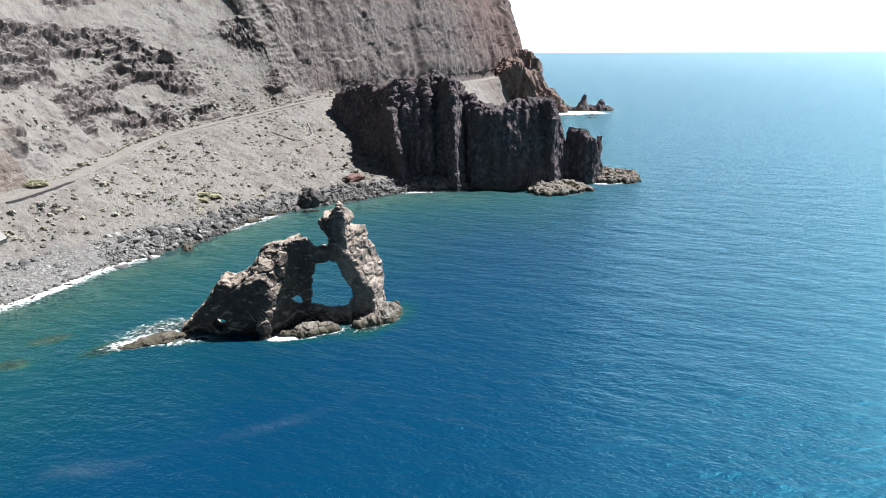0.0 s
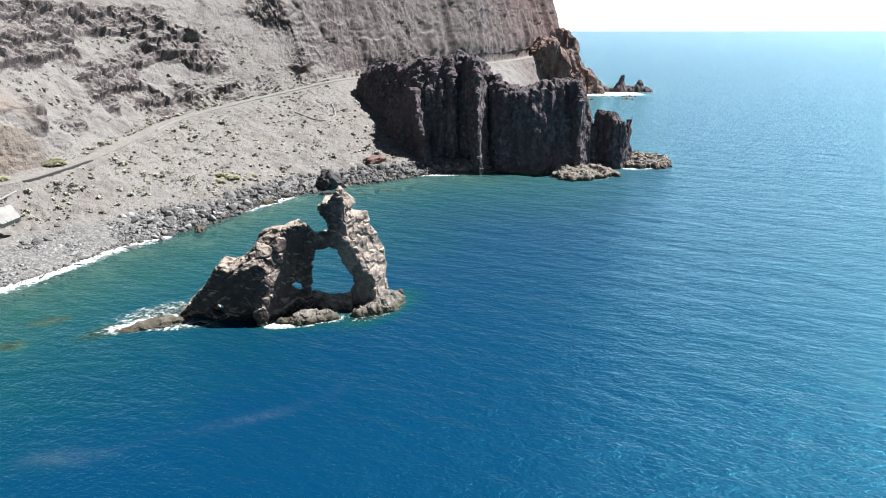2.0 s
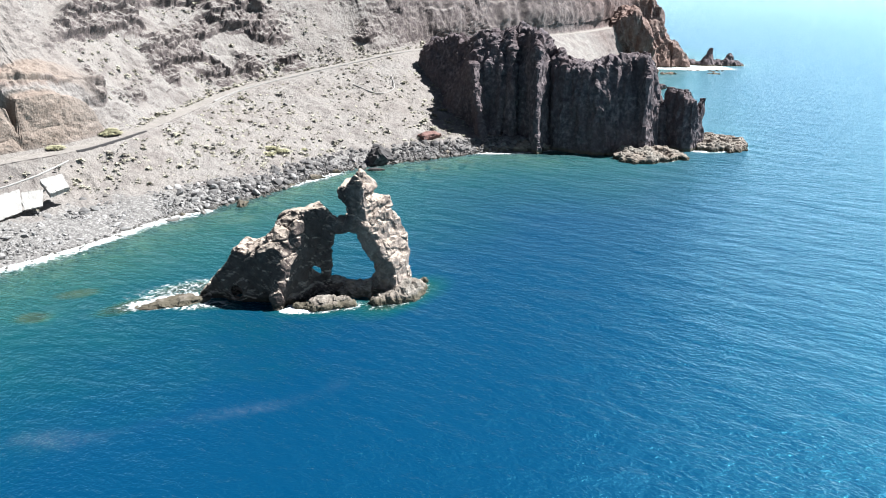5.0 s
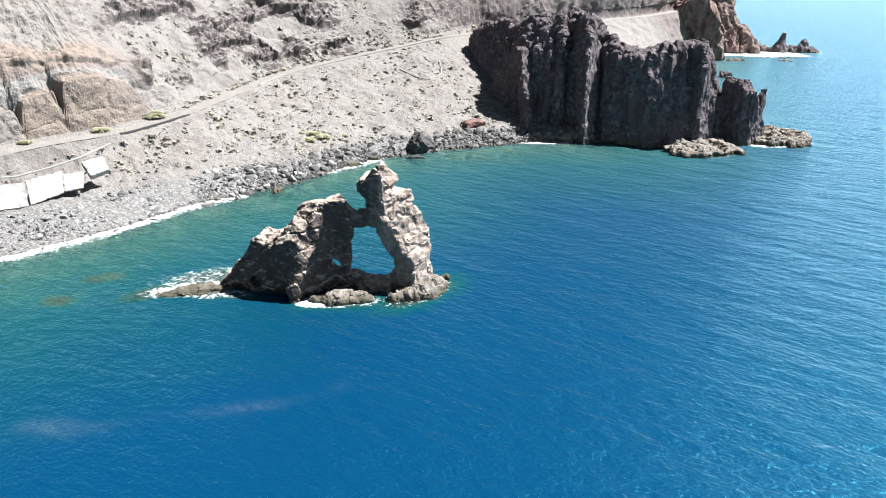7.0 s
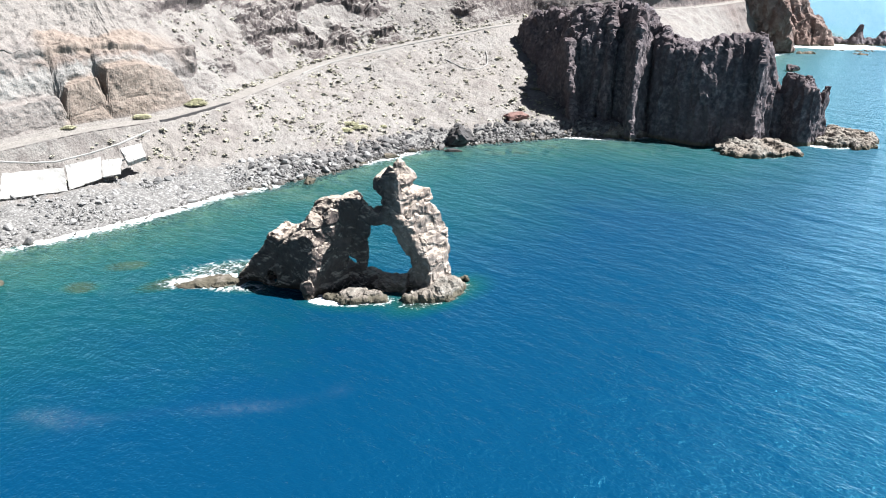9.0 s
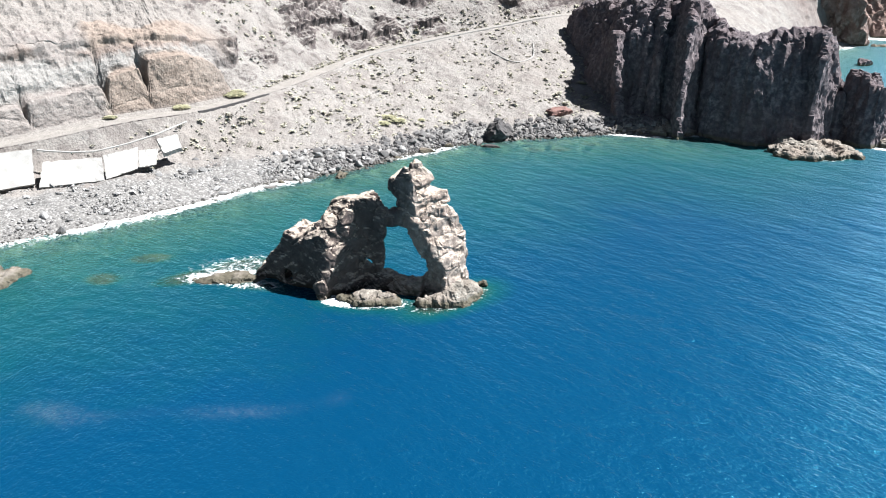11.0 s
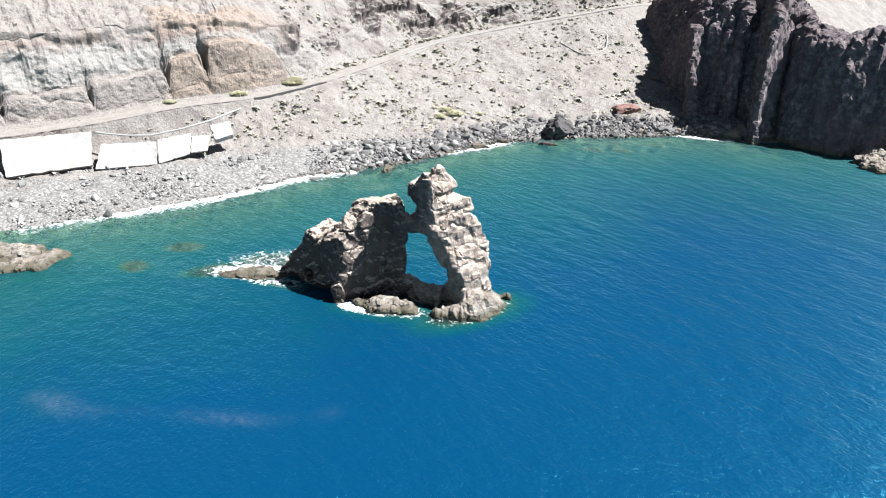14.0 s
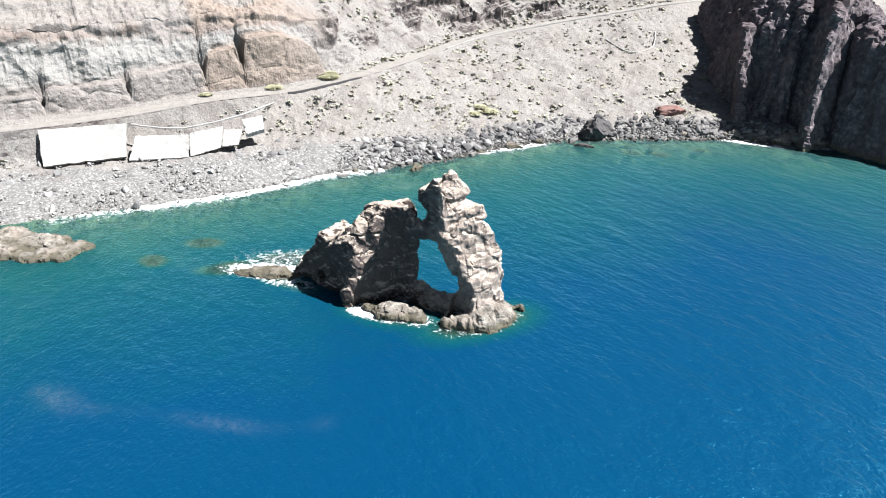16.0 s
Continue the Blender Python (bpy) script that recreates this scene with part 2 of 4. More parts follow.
def land_material():
    g = Graph("volcanic_hillside")
    fine, mid_n, big = g.noise(3.0, 6, 0.7), g.noise(0.45, 6, 0.62), g.noise(0.05, 4, 0.55)
    pebble = g.voronoi(1.7)
    scree = g.ramp(fine, (0.25, (0.10, 0.094, 0.089)), (0.5, (0.205, 0.192, 0.180)), (0.78, (0.33, 0.312, 0.295)))
    scree = g.mix(g.ramp(big, (0.4, 0.0), (0.65, 0.6)), scree, (0.20, 0.178, 0.162))
    drift = g.noise(0.17, 7, 0.68)
    scree = g.mix(g.ramp(drift, (0.46, 0.0), (0.62, 0.62)), scree, g.mix(0.8, (0.125, 0.108, 0.102), g.ramp(fine, (0.25, 0.45), (0.75, 1.4)), "MULTIPLY"))
    rock = g.ramp(mid_n, (0.3, (0.05, 0.042, 0.043)), (0.5, (0.112, 0.093, 0.09)), (0.75, (0.215, 0.187, 0.172)))
    rock = g.mix(0.6, rock, g.ramp(fine, (0.25, 0.5), (0.75, 1.3)), "MULTIPLY")
    steep = g.math("ADD", g.math("ADD", g.up(), g.attr("loose")), g.math("MULTIPLY", g.math("SUBTRACT", mid_n, 0.5), 0.5))
    c = g.mix(g.ramp(steep, (0.50, 1.0), (0.72, 0.0)), scree, rock)
    # pale and rust-brown strata of the wall beside the track
    zc = g.math("ADD", g.height(), g.math("ADD", g.math("MULTIPLY", mid_n, 5.0), g.math("MULTIPLY", big, 9.0)))
    zc = g.math("SUBTRACT", zc, 5.5)
    strata = g.ramp(g.math("MULTIPLY", zc, 0.03), (0.50, (0.20, 0.185, 0.172)), (0.64, (0.245, 0.235, 0.222)), (0.80, (0.25, 0.238, 0.225)), (0.87, (0.18, 0.14, 0.12)), (0.95, (0.22, 0.20, 0.185)))
    strata = g.mix(0.7, strata, g.ramp(fine, (0.25, 0.55), (0.75, 1.25)), "MULTIPLY")
    c = g.mix(g.math("MULTIPLY", g.attr("strata"), 0.9), c, strata)
    blocks = g.mix(g.attr("warm"), g.ramp(mid_n, (0.3, (0.155, 0.137, 0.128)), (0.7, (0.26, 0.234, 0.218))), g.ramp(mid_n, (0.3, (0.180, 0.142, 0.118)), (0.7, (0.27, 0.220, 0.186))))
    blocks = g.mix(0.6, blocks, g.ramp(fine, (0.25, 0.6), (0.75, 1.2)), "MULTIPLY")
    c = g.mix(g.attr("rust"), c, blocks)
    c = g.mix(g.attr("red"), c, g.mix(0.7, (0.135, 0.092, 0.084), g.ramp(mid_n, (0.3, 0.45), (0.7, 1.25)), "MULTIPLY"))
    beach = g.mix(0.7, g.ramp(pebble, (0.0, (0.33, 0.32, 0.31)), (0.6, (0.15, 0.145, 0.14))), g.ramp(fine, (0.3, 0.5), (0.7, 1.3)), "MULTIPLY")
    c = g.mix(g.attr("beach"), c, beach)
    track = g.mix(0.6, (0.235, 0.218, 0.20), g.ramp(mid_n, (0.3, 0.7), (0.7, 1.15)), "MULTIPLY")
    c = g.mix(g.attr("track"), c, track)
    weed = g.mix(g.ramp(mid_n, (0.35, 0.0), (0.65, 1.0)), (0.05, 0.06, 0.04), (0.30, 0.275, 0.17))
    c = g.mix(g.ramp(g.height(), (0.0, 1.0), (0.02, 0.0)), c, weed)
    n = g.bump(fine, 0.6, 0.3, g.bump(pebble, 0.4, 0.3))
    return g.done(c, 0.95, n, 0.2)


MAT_LAND = land_material()


def sea_material():
    g = Graph("sea_water")
    depth, foam_at = g.attr("depth"), g.attr("foam")
    d = g.math("MULTIPLY", depth, 1 / 20)
    patch, mottle = g.noise(0.035, 3, 0.5), g.noise(0.16, 5, 0.6)
    vary = g.math("ADD", g.math("MULTIPLY", g.math("SUBTRACT", patch, 0.5), 0.34), g.math("MULTIPLY", g.math("SUBTRACT", mottle, 0.5), 0.38))
    body = g.ramp(g.math("ADD", d, vary),
                  (0.0, (0.040, 0.080, 0.060)), (0.10, (0.006, 0.044, 0.039)), (0.34, (0.0012, 0.031, 0.040)), (0.62, (0.0005, 0.0235, 0.0425)), (0.92, (0.0002, 0.0195, 0.050)))
    # long low swell, wind waves and ripples, all with their crests the same way
    swell = g.noise(0.16, 3, 0.5, g.along_crest(2.6, -32))
    waves = g.noise(0.55, 4, 0.6, g.along_crest(1.8, -18))
    chop = g.noise(1.9, 4, 0.62, g.along_crest(1.3, -50))
    n = g.bump(chop, 1.0, 0.20, g.bump(waves, 1.0, 0.45, g.bump(swell, 1.0, 0.7)))
    clear = g.math("MULTIPLY", g.math("EXPONENT", g.math("MULTIPLY", depth, -0.30)), 0.93)
    diffuse = g.node("ShaderNodeBsdfDiffuse", Color=body, Normal=g.bump(waves, 0.35, 0.4))
    thin = g.node("ShaderNodeBsdfTransparent", Color=(0.58, 0.80, 0.78, 1))
    water = g.node("ShaderNodeMixShader", Fac=clear)
    g.t.links.new(diffuse.outputs[0], water.inputs[1])
    g.t.links.new(thin.outputs[0], water.inputs[2])
    fres = g.node("ShaderNodeFresnel", IOR=1.33, Normal=n)
    tint = g.ramp(fres.outputs[0], (0.08, (0.15, 0.74, 0.92)), (0.62, (0.55, 0.79, 0.89)))
    sharp = g.node("ShaderNodeBsdfGlossy", Color=tint, Roughness=0.12, Normal=n)
    broad = g.node("ShaderNodeBsdfGlossy", Color=tint, Roughness=0.32, Normal=n)
    gloss = g.node("ShaderNodeMixShader", Fac=0.74)
    g.t.links.new(sharp.outputs[0], gloss.inputs[1])
    g.t.links.new(broad.outputs[0], gloss.inputs[2])
    wet = g.node("ShaderNodeMixShader", Fac=fres.outputs[0])
    g.t.links.new(water.outputs[0], wet.inputs[1])
    g.t.links.new(gloss.outputs[0], wet.inputs[2])
    # foam: soft patches broken up by lacy threads
    lace = g.noise(0.9, 8, 0.7, None, 1.4)
    thread = g.math("SUBTRACT", 1.0, g.math("MULTIPLY", g.math("ABSOLUTE", g.math("SUBTRACT", g.noise(0.42, 4, 0.6, None, 2.5), 0.5)), 9.0), True)
    f = g.math("ADD", g.math("ADD", foam_at, g.math("MULTIPLY", g.math("SUBTRACT", lace, 0.5), 1.9)), g.math("MULTIPLY", g.math("MULTIPLY", thread, foam_at), 0.7))
    f = g.ramp(f, (0.46, 0.0), (1.15, 1.0))
    f = g.math("MAXIMUM", f, g.math("MULTIPLY", g.attr("scum"), g.ramp(lace, (0.35, 0.0), (0.75, 0.032))))
    white = g.node("ShaderNodeBsdfDiffuse", Color=(0.60, 0.615, 0.62, 1))
    end = g.node("ShaderNodeMixShader", Fac=f)
    g.t.links.new(wet.outputs[0], end.inputs[1])
    g.t.links.new(white.outputs[0], end.inputs[2])
    g.t.links.new(end.outputs[0], g.out.inputs[0])
    return g.mat


MAT_SEA = sea_material()


def concrete_material():
    g = Graph("weathered_concrete")
    a, b = g.noise(0.35, 5, 0.6), g.noise(4.0, 5, 0.7)
    c = g.ramp(a, (0.3, (0.25, 0.242, 0.23)), (0.7, (0.37, 0.36, 0.34)))
    c = g.mix(0.5, c, g.ramp(b, (0.25, 0.7), (0.75, 1.1)), "MULTIPLY")
    return g.done(c, 0.9, g.bump(b, 0.3, 0.08))


MAT_CONCRETE = concrete_material()


def boulder_material(name, dark, light):
    g = Graph(name)
    info = g.t.nodes.new("ShaderNodeNewGeometry")
    own = g.t.nodes.new("ShaderNodeObjectInfo").outputs["Random"]
    r = g.math("FRACT", g.math("ADD", info.outputs["Random Per Island"], own))
    fine = g.noise(4.0, 5, 0.7)
    c = g.mix(r, dark, light)
    c = g.mix(0.7, c, g.ramp(fine, (0.25, 0.55), (0.75, 1.3)), "MULTIPLY")
    c = g.mix(g.ramp(g.height(), (0.15, 0.75), (0.7, 0.0)), c, (0.05, 0.045, 0.035))
    return g.done(c, 0.85, g.bump(fine, 0.5, 0.12))


MAT_BOULDER = boulder_material("beach_boulders", (0.10, 0.098, 0.098), (0.33, 0.322, 0.315))
MAT_BLACK = boulder_material("black_basalt", (0.035, 0.033, 0.035), (0.06, 0.055, 0.055))
MAT_RED = boulder_material("red_scoria", (0.12, 0.062, 0.054), (0.19, 0.105, 0.09))

# ---- the coast: stations along the track and the waterline below each ----
TRACK = np.array([
    (-175, 20, 10), (-140, 80, 10.3), (-124.5, 109, 10.5), (-113, 131.5, 10.8), (-104, 152, 11.8), (-93, 170, 12.3), (-87.5, 191, 13.6), (-85.5, 217, 15.4), (-81.5, 240, 17.6), (-67.5, 262, 20.5),
    (-48, 284, 24), (-36, 297, 26), (-15, 330, 27), (20, 390, 27.5), (45, 428, 27.7), (70, 476, 29), (88, 525, 32), (104, 570, 36), (100, 640, 40), (40, 760, 45)], dtype=float)
SHORE = np.array([
    (-150, 0), (-112, 72), (-97, 95), (-83.5, 115.5), (-72, 135), (-67, 149), (-60, 160), (-51, 173), (-45, 187), (-33.5, 205),
    (-12, 221), (3.7, 231.5), (24, 240), (42, 298), (68, 403), (90, 470), (112, 530), (137, 556), (140, 640), (80, 800)], dtype=float)
BEACH_WIDTH = np.array([20, 22, 23, 23, 20, 15, 12, 9, 8, 8, 8, 7, 6, 8, 8, 10, 8, 5, 5, 5], dtype=float)
# shares of the three kinds of ground above the track: strata wall, craggy slope, steep cliff
WALL = np.array([1, 1, 1, 1, 1, 0.95, 0.1, 0, 0, 0, 0, 0, 0, 0, 0, 0, 0, 0, 0, 0], dtype=float)
STEEP = np.array([0, 0, 0, 0, 0, 0, 0, 0, 0, 0, 0, 0.25, 0.8, 1, 1, 1, 1, 1, 1, 1], dtype=float)
# massive brown blocks at the foot of the strata wall: station and height
BLOCK_TOP = ((0, 3.8), (1.6, 4.2), (2.36, 4.6), (2.44, 5.2), (3.16, 5.6), (3.22, 6.0), (3.96, 7.0), (4.02, 8.5), (4.36, 10.5), (4.46, 12.2), (5.30, 12.6), (5.48, 10.0), (5.58, 0.5), (7, 0))
RISE_CRAG = ((0, 0), (2, 0.5), (6, 4), (12, 11), (20, 20), (30, 32), (60, 62), (130, 120), (300, 160))
RISE_STEEP = ((0, 0), (3, 4), (8, 20), (14, 38), (22, 55), (40, 75), (120, 130), (300, 160))


def along(values, s):
    """Smooth curve through the stations' values."""
    values = np.asarray(values, dtype=float)
    i = np.clip(np.floor(s).astype(int), 0, len(values) - 2)
    t = s - i
    if values.ndim > 1:
        t = t[:, None]
    a, b, c, d = (values[np.clip(i + k, 0, len(values) - 1)] for k in (-1, 0, 1, 2))
    return 0.5 * (2 * b + (c - a) * t + (2 * a - 5 * b + 4 * c - d) * t ** 2 + (3 * b - a - 3 * c + d) * t ** 3)


HALF_TRACK = 2.6
# how late the ground rises between beach and track
LATE = np.array([5, 5, 5, 5, 3.4, 1.6, 1.1, 1.05, 1.05, 1.05, 1.1, 1.3, 1.3, 1.1, 1, 1, 1, 1, 1, 1], dtype=float)


def block_top(s):
    cracks = sum(k * np.exp(-((s - c) / 0.035) ** 2) for c, k in ((1.3, 0.5), (1.9, 0.45), (2.40, 0.7), (3.19, 0.6), (3.99, 0.65), (4.41, 0.5)))
    return np.interp(s, *np.array(BLOCK_TOP, dtype=float).T) * (1 - np.clip(cracks, 0, 1))


def wall_rise(s, h):
    top = block_top(s)
    return 0.25 * np.clip(h, 0, 2) + top * step(2.0, 3.6, h) + (16.5 - top) * step(6, 11.5, h) + np.interp(h, (11.5, 18, 45, 110, 300), (0, 4, 29, 84, 134))


def ground(s, d):
    """Smooth ground by station s and distance d: below 0 seaward of the waterline, 0..1 waterline to track edge, 1..2 across the track, past 2 metres uphill."""
    track, shore = along(TRACK, s), along(SHORE, s)
    t = along(TRACK[:, :2], np.minimum(s + 0.35, len(TRACK) - 1.001)) - along(TRACK[:, :2], np.maximum(s - 0.35, 0))
    up = np.stack([-t[:, 1], t[:, 0]], -1)
    up /= np.linalg.norm(up, axis=1, keepdims=True)
    low_edge, high_edge = track[:, :2] - up * HALF_TRACK, track[:, :2] + up * HALF_TRACK
    run = np.linalg.norm(low_edge - shore, axis=1)
    out = (shore - low_edge) / run[:, None]
    wide = along(BEACH_WIDTH, s)
    p = np.zeros((len(s), 3))
    sea, slope, flat, hill = d < 0, (d >= 0) & (d < 1), (d >= 1) & (d < 2), d >= 2
    p[:, :2] = np.where(sea[:, None], shore + out * -d[:, None], 0)
    e = -d
    p[:, 2] = np.where(sea, -np.where(e < 16, 0.2 * e, 3.2 + 0.45 * (e - 16)), 0)
    m = np.clip(d, 0, 1) * run
    zs = np.where(m < wide, 3.0 * (m / wide) ** 0.9, 3.0 + (track[:, 2] - 3.15) * (np.maximum(m - wide, 0) / (run - wide)) ** along(LATE, s))
    p[slope, :2] = (shore - out * m[:, None])[slope]
    p[slope, 2] = zs[slope]
    w = np.clip(d - 1, 0, 1)[:, None]
    p[flat, :2] = (low_edge * (1 - w) + high_edge * w)[flat]
    p[flat, 2] = track[flat, 2]
    h = np.maximum(d - 2, 0)
    wa, st = np.clip(along(WALL, s), 0, 1), np.clip(along(STEEP, s), 0, 1)
    rise = wa * wall_rise(s, h) + sum(k * np.interp(h, *np.array(r, dtype=float).T) for k, r in ((st, RISE_STEEP), (1 - wa - st, RISE_CRAG)))
    p[hill, :2] = (high_edge + up * h[:, None])[hill]
    p[hill, 2] = (track[:, 2] + rise)[hill]
    return p


# dark outcrops on the slope: station, half length, height up the slope, half height, share
OUTCROPS = ((8.0, 0.22, 6, 4, 1.1), (8.5, 0.25, 6, 4.5, 1.1), (9.1, 0.22, 5, 3.5, 1.0), (7.65, 0.3, 14, 4, 1.0), (7.25, 0.2, 12, 5, 0.8), (8.0, 0.5, 19, 3.5, 0.7),
            (8.75, 0.35, 21, 5, 1.0), (8.2, 0.7, 28, 4.5, 1.1), (7.3, 0.6, 33, 5, 1.0), (9.0, 0.3, 13, 5, 0.8), (10.6, 0.4, 8, 3.5, 1.1), (10.4, 0.5, 26, 9, 1.0),
            (11.4, 0.15, 10.5, 2.5, 0.9), (7.1, 0.4, 24, 3, 0.8), (5.9, 0.12, 11, 2.5, 0.8), (6.06, 0.1, 13, 2, 0.7), (6.5, 0.15, 8, 2, 0.6), (8.6, 0.5, 46, 8, 0.8),
            (9.6, 0.9, 62, 14, 0.8), (7.6, 1.6, 85, 20, 0.8), (6.6, 0.5, 26, 4, 0.8), (6.2, 0.4, 40, 6, 0.8))
METRES = np.concatenate([[0], np.cumsum(np.linalg.norm(np.diff(TRACK[:, :2], axis=0), axis=1))])


def coast():
    s = np.concatenate([np.linspace(0, 1.5, 60), np.linspace(1.5, 12, 560)[1:], np.linspace(12, 17.5, 280)[1:], np.linspace(17.5, 18.9, 30)[1:]])
    d = np.concatenate([-np.geomspace(80, 0.5, 34), np.linspace(0, 0.999, 110), np.linspace(1, 1.999, 7), 2 + np.concatenate([np.linspace(0, 1.9, 7), np.linspace(2, 3.7, 34), np.linspace(3.95, 6, 8), np.linspace(6.1, 12, 52), np.linspace(12.2, 36, 76), np.linspace(36, 140, 120)[1:], np.linspace(140, 300, 24)[1:]])])
    S, D = np.meshgrid(s, d, indexing="ij")
    sf, df = S.ravel(), D.ravel()
    p = ground(sf, df)
    n, m = len(s), len(d)
    i = np.arange(n - 1)[:, None] * m + np.arange(m - 1)[None, :]
    faces = np.stack([i, i + m, i + m + 1, i + 1], -1).reshape(-1, 4)[:, ::-1]
    nor = normals_of(p, faces)
    if nor[:, 2].mean() < 0:
        faces, nor = faces[:, ::-1], -nor
    x, y, z = p.T
    hill = np.maximum(df - 2, 0)
    slope_w = np.where(df < 1, np.clip(df, 0, 1), 0)
    wa, st = np.clip(along(WALL, sf), 0, 1), np.clip(along(STEEP, sf), 0, 1)
    onhill = step(0.5, 5, hill)
    big = ridged(x * 0.055, y * 0.055, z * 0.03, 4, 3)
    mid_n = ridged(x * 0.16, y * 0.16, z * 0.09, 4, 11)
    d1, gap, val = cells(x * 0.22, y * 0.22, z * 0.16, 5)
    cluster = sum(a * np.exp(-((sf - c) / w) ** 2 - ((hill - h) / r) ** 2) for c, w, h, r, a in OUTCROPS)
    crag = step(0.35, 0.75, cluster + 0.45 * fbm(x * 0.05, y * 0.05, z * 0.07, 4, 31) + 0.06)
    crag = np.maximum(crag * (1 - 0.8 * st), 0.15 * st)
    b1, bgap, bval = cells(x * 0.10, y * 0.10, z * 0.12, 15)
    block = bval * step(0.02, 0.45, bgap) - 0.7 * (1 - step(0.0, 0.10, bgap))
    c1, cgap, cval = cells(x * 0.15, y * 0.15, z * 0.12, 25)
    ribs = ridged(x * 0.3, y * 0.3, z * 0.04, 3, 27)
    rust = wa * step(1.9, 2.4, hill) * (1 - step(5.6, 7.5, hill + 1.2 * fbm(x * 0.2, y * 0.2, z * 0.2, 3, 33))) * step(0.6, 2.0, block_top(sf))
    run_m = np.interp(sf, np.arange(len(METRES)), METRES)
    # stepped ledges: a sudden riser and a long tread, over and over up the slope
    phase = (hill + 1.6 * fbm(x * 0.07, y * 0.07, z * 0.07, 3, 61)) / 5.2
    phase = phase - np.floor(phase)
    ledge = np.where(phase < 0.16, phase / 0.16, (1 - phase) / 0.84)
    # buttresses and gullies that run slantwise down the steep cliff
    slant = run_m - 0.55 * hill
    butt = 3.6 * ridged(slant / 34, hill / 150, slant * 0, 2, 63) + 1.3 * ridged(slant / 13, hill / 30, slant * 0, 3, 65) + 0.25 * ridged(slant / 4.5, hill / 9, slant * 0, 3, 67)
    rubble = step(-0.1, 0.6, fbm(x * 0.06, y * 0.06, z * 0.06, 3, 32))
    loose = (0.35 * big + (0.12 + 0.30 * rubble) * mid_n + 0.55 * rubble * cval * step(0.02, 0.2, cgap)) * (1 - crag)
    rocky = crag * (0.6 * big + 0.35 * mid_n + 1.7 * ledge + 1.6 * cval * step(0.02, 0.2, cgap) - 0.5 * (1 - step(0, 0.1, cgap)) + 0.9 * ribs)
    streak = ridged(run_m * 0.42, hill * 0.05, z * 0.03, 4, 69)
    shelf = 1.5 * step(10.2, 11.2, hill + 1.5 * fbm(x * 0.1, y * 0.1, z * 0.1, 2, 68)) * (1 - step(12.5, 19, hill))
    strata_m = (0.4 * mid_n + 0.22 * streak * (1 - rust) + 0.45 * cval * step(0.02, 0.2, cgap) * (1 - rust) + 0.9 * fbm(x * 0.16, y * 0.16, z * 0.14, 4, 35)) * (1 - 0.5 * rust) + (0.15 + 0.45 * rust) * block * step(0.4, 1.6, hill) + shelf
    steep_m = 1.15 * butt + 0.8 * fbm(x * 0.12, y * 0.12, z * 0.08, 4, 29) + 1.1 * bval * step(0.02, 0.25, bgap) + 0.4 * cval * step(0.02, 0.3, cgap)
    move = onhill * ((1 - wa) * (1 - st) * (loose + rocky) + wa * strata_m + st * steep_m)
    down = (df < 1) & (df > 0)
    move += np.where(down, step(0, 0.1, slope_w) * (1 - step(0.93, 1, slope_w)) * (0.35 * fbm(x * 0.2, y * 0.2, z * 0.2, 4, 21) + 0.22 * mid_n), 0)
    move += np.where(df < 0, 0.5 * fbm(x * 0.25, y * 0.25, z * 0, 4, 22) * np.clip(-df / 4, 0, 1), 0)
    move += (0.12 + 0.10 * onhill * np.maximum(crag, np.maximum(wa, st))) * fbm(x * 0.9, y * 0.9, z * 0.9, 3, 41) * np.where((df >= 1) & (df < 2), 0.3, 1)
    p = p + nor * move[:, None]
    me = mesh_of("hillside", p, faces, MAT_LAND)
    me.polygons.foreach_set("use_smooth", np.repeat(s[:-1] > 12.5, m - 1))
    wide = along(BEACH_WIDTH, sf)
    run = np.linalg.norm(along(TRACK[:, :2], sf) - along(SHORE, sf), axis=1)
    metres = np.where(df < 1, df * run, 99)
    store(me, "beach", 1 - step(0.75, 1.1, metres / wide + 0.25 * fbm(x * 0.3, y * 0.3, z * 0, 3, 9)))
    store(me, "loose", np.where(df < 2, 0.5, 0.22 * (1 - crag) * (1 - wa) - 0.1 * crag - 0.42 * st))
    upper = wa * step(9.6, 10.8, hill + 1.6 * fbm(x * 0.12, y * 0.12, z * 0.12, 3, 37)) * (1 - step(14.5, 16.5, hill + 2.0 * fbm(x * 0.1, y * 0.1, z * 0.1, 3, 38))) * step(2.3, 3.2, sf)
    store(me, "rust", np.maximum(rust, upper))
    store(me, "red", np.clip(st * step(13.7, 15.2, sf) * (0.75 + 0.5 * fbm(x * 0.04, y * 0.04, z * 0.05, 3, 39)), 0, 1))
    store(me, "warm", step(3.9, 4.05, sf))
    store(me, "track", (step(0.995, 1.02, df) * (1 - step(2.0, 2.6, df))))
    store(me, "strata", wa * step(2.0, 2.8, df) * (1 - step(30, 45, hill)))
    ob = new("ground", me)
    tagged(ob, "dry grey-brown volcanic hillside with scree and dark crags", "hillside", kind="structure")


coast()

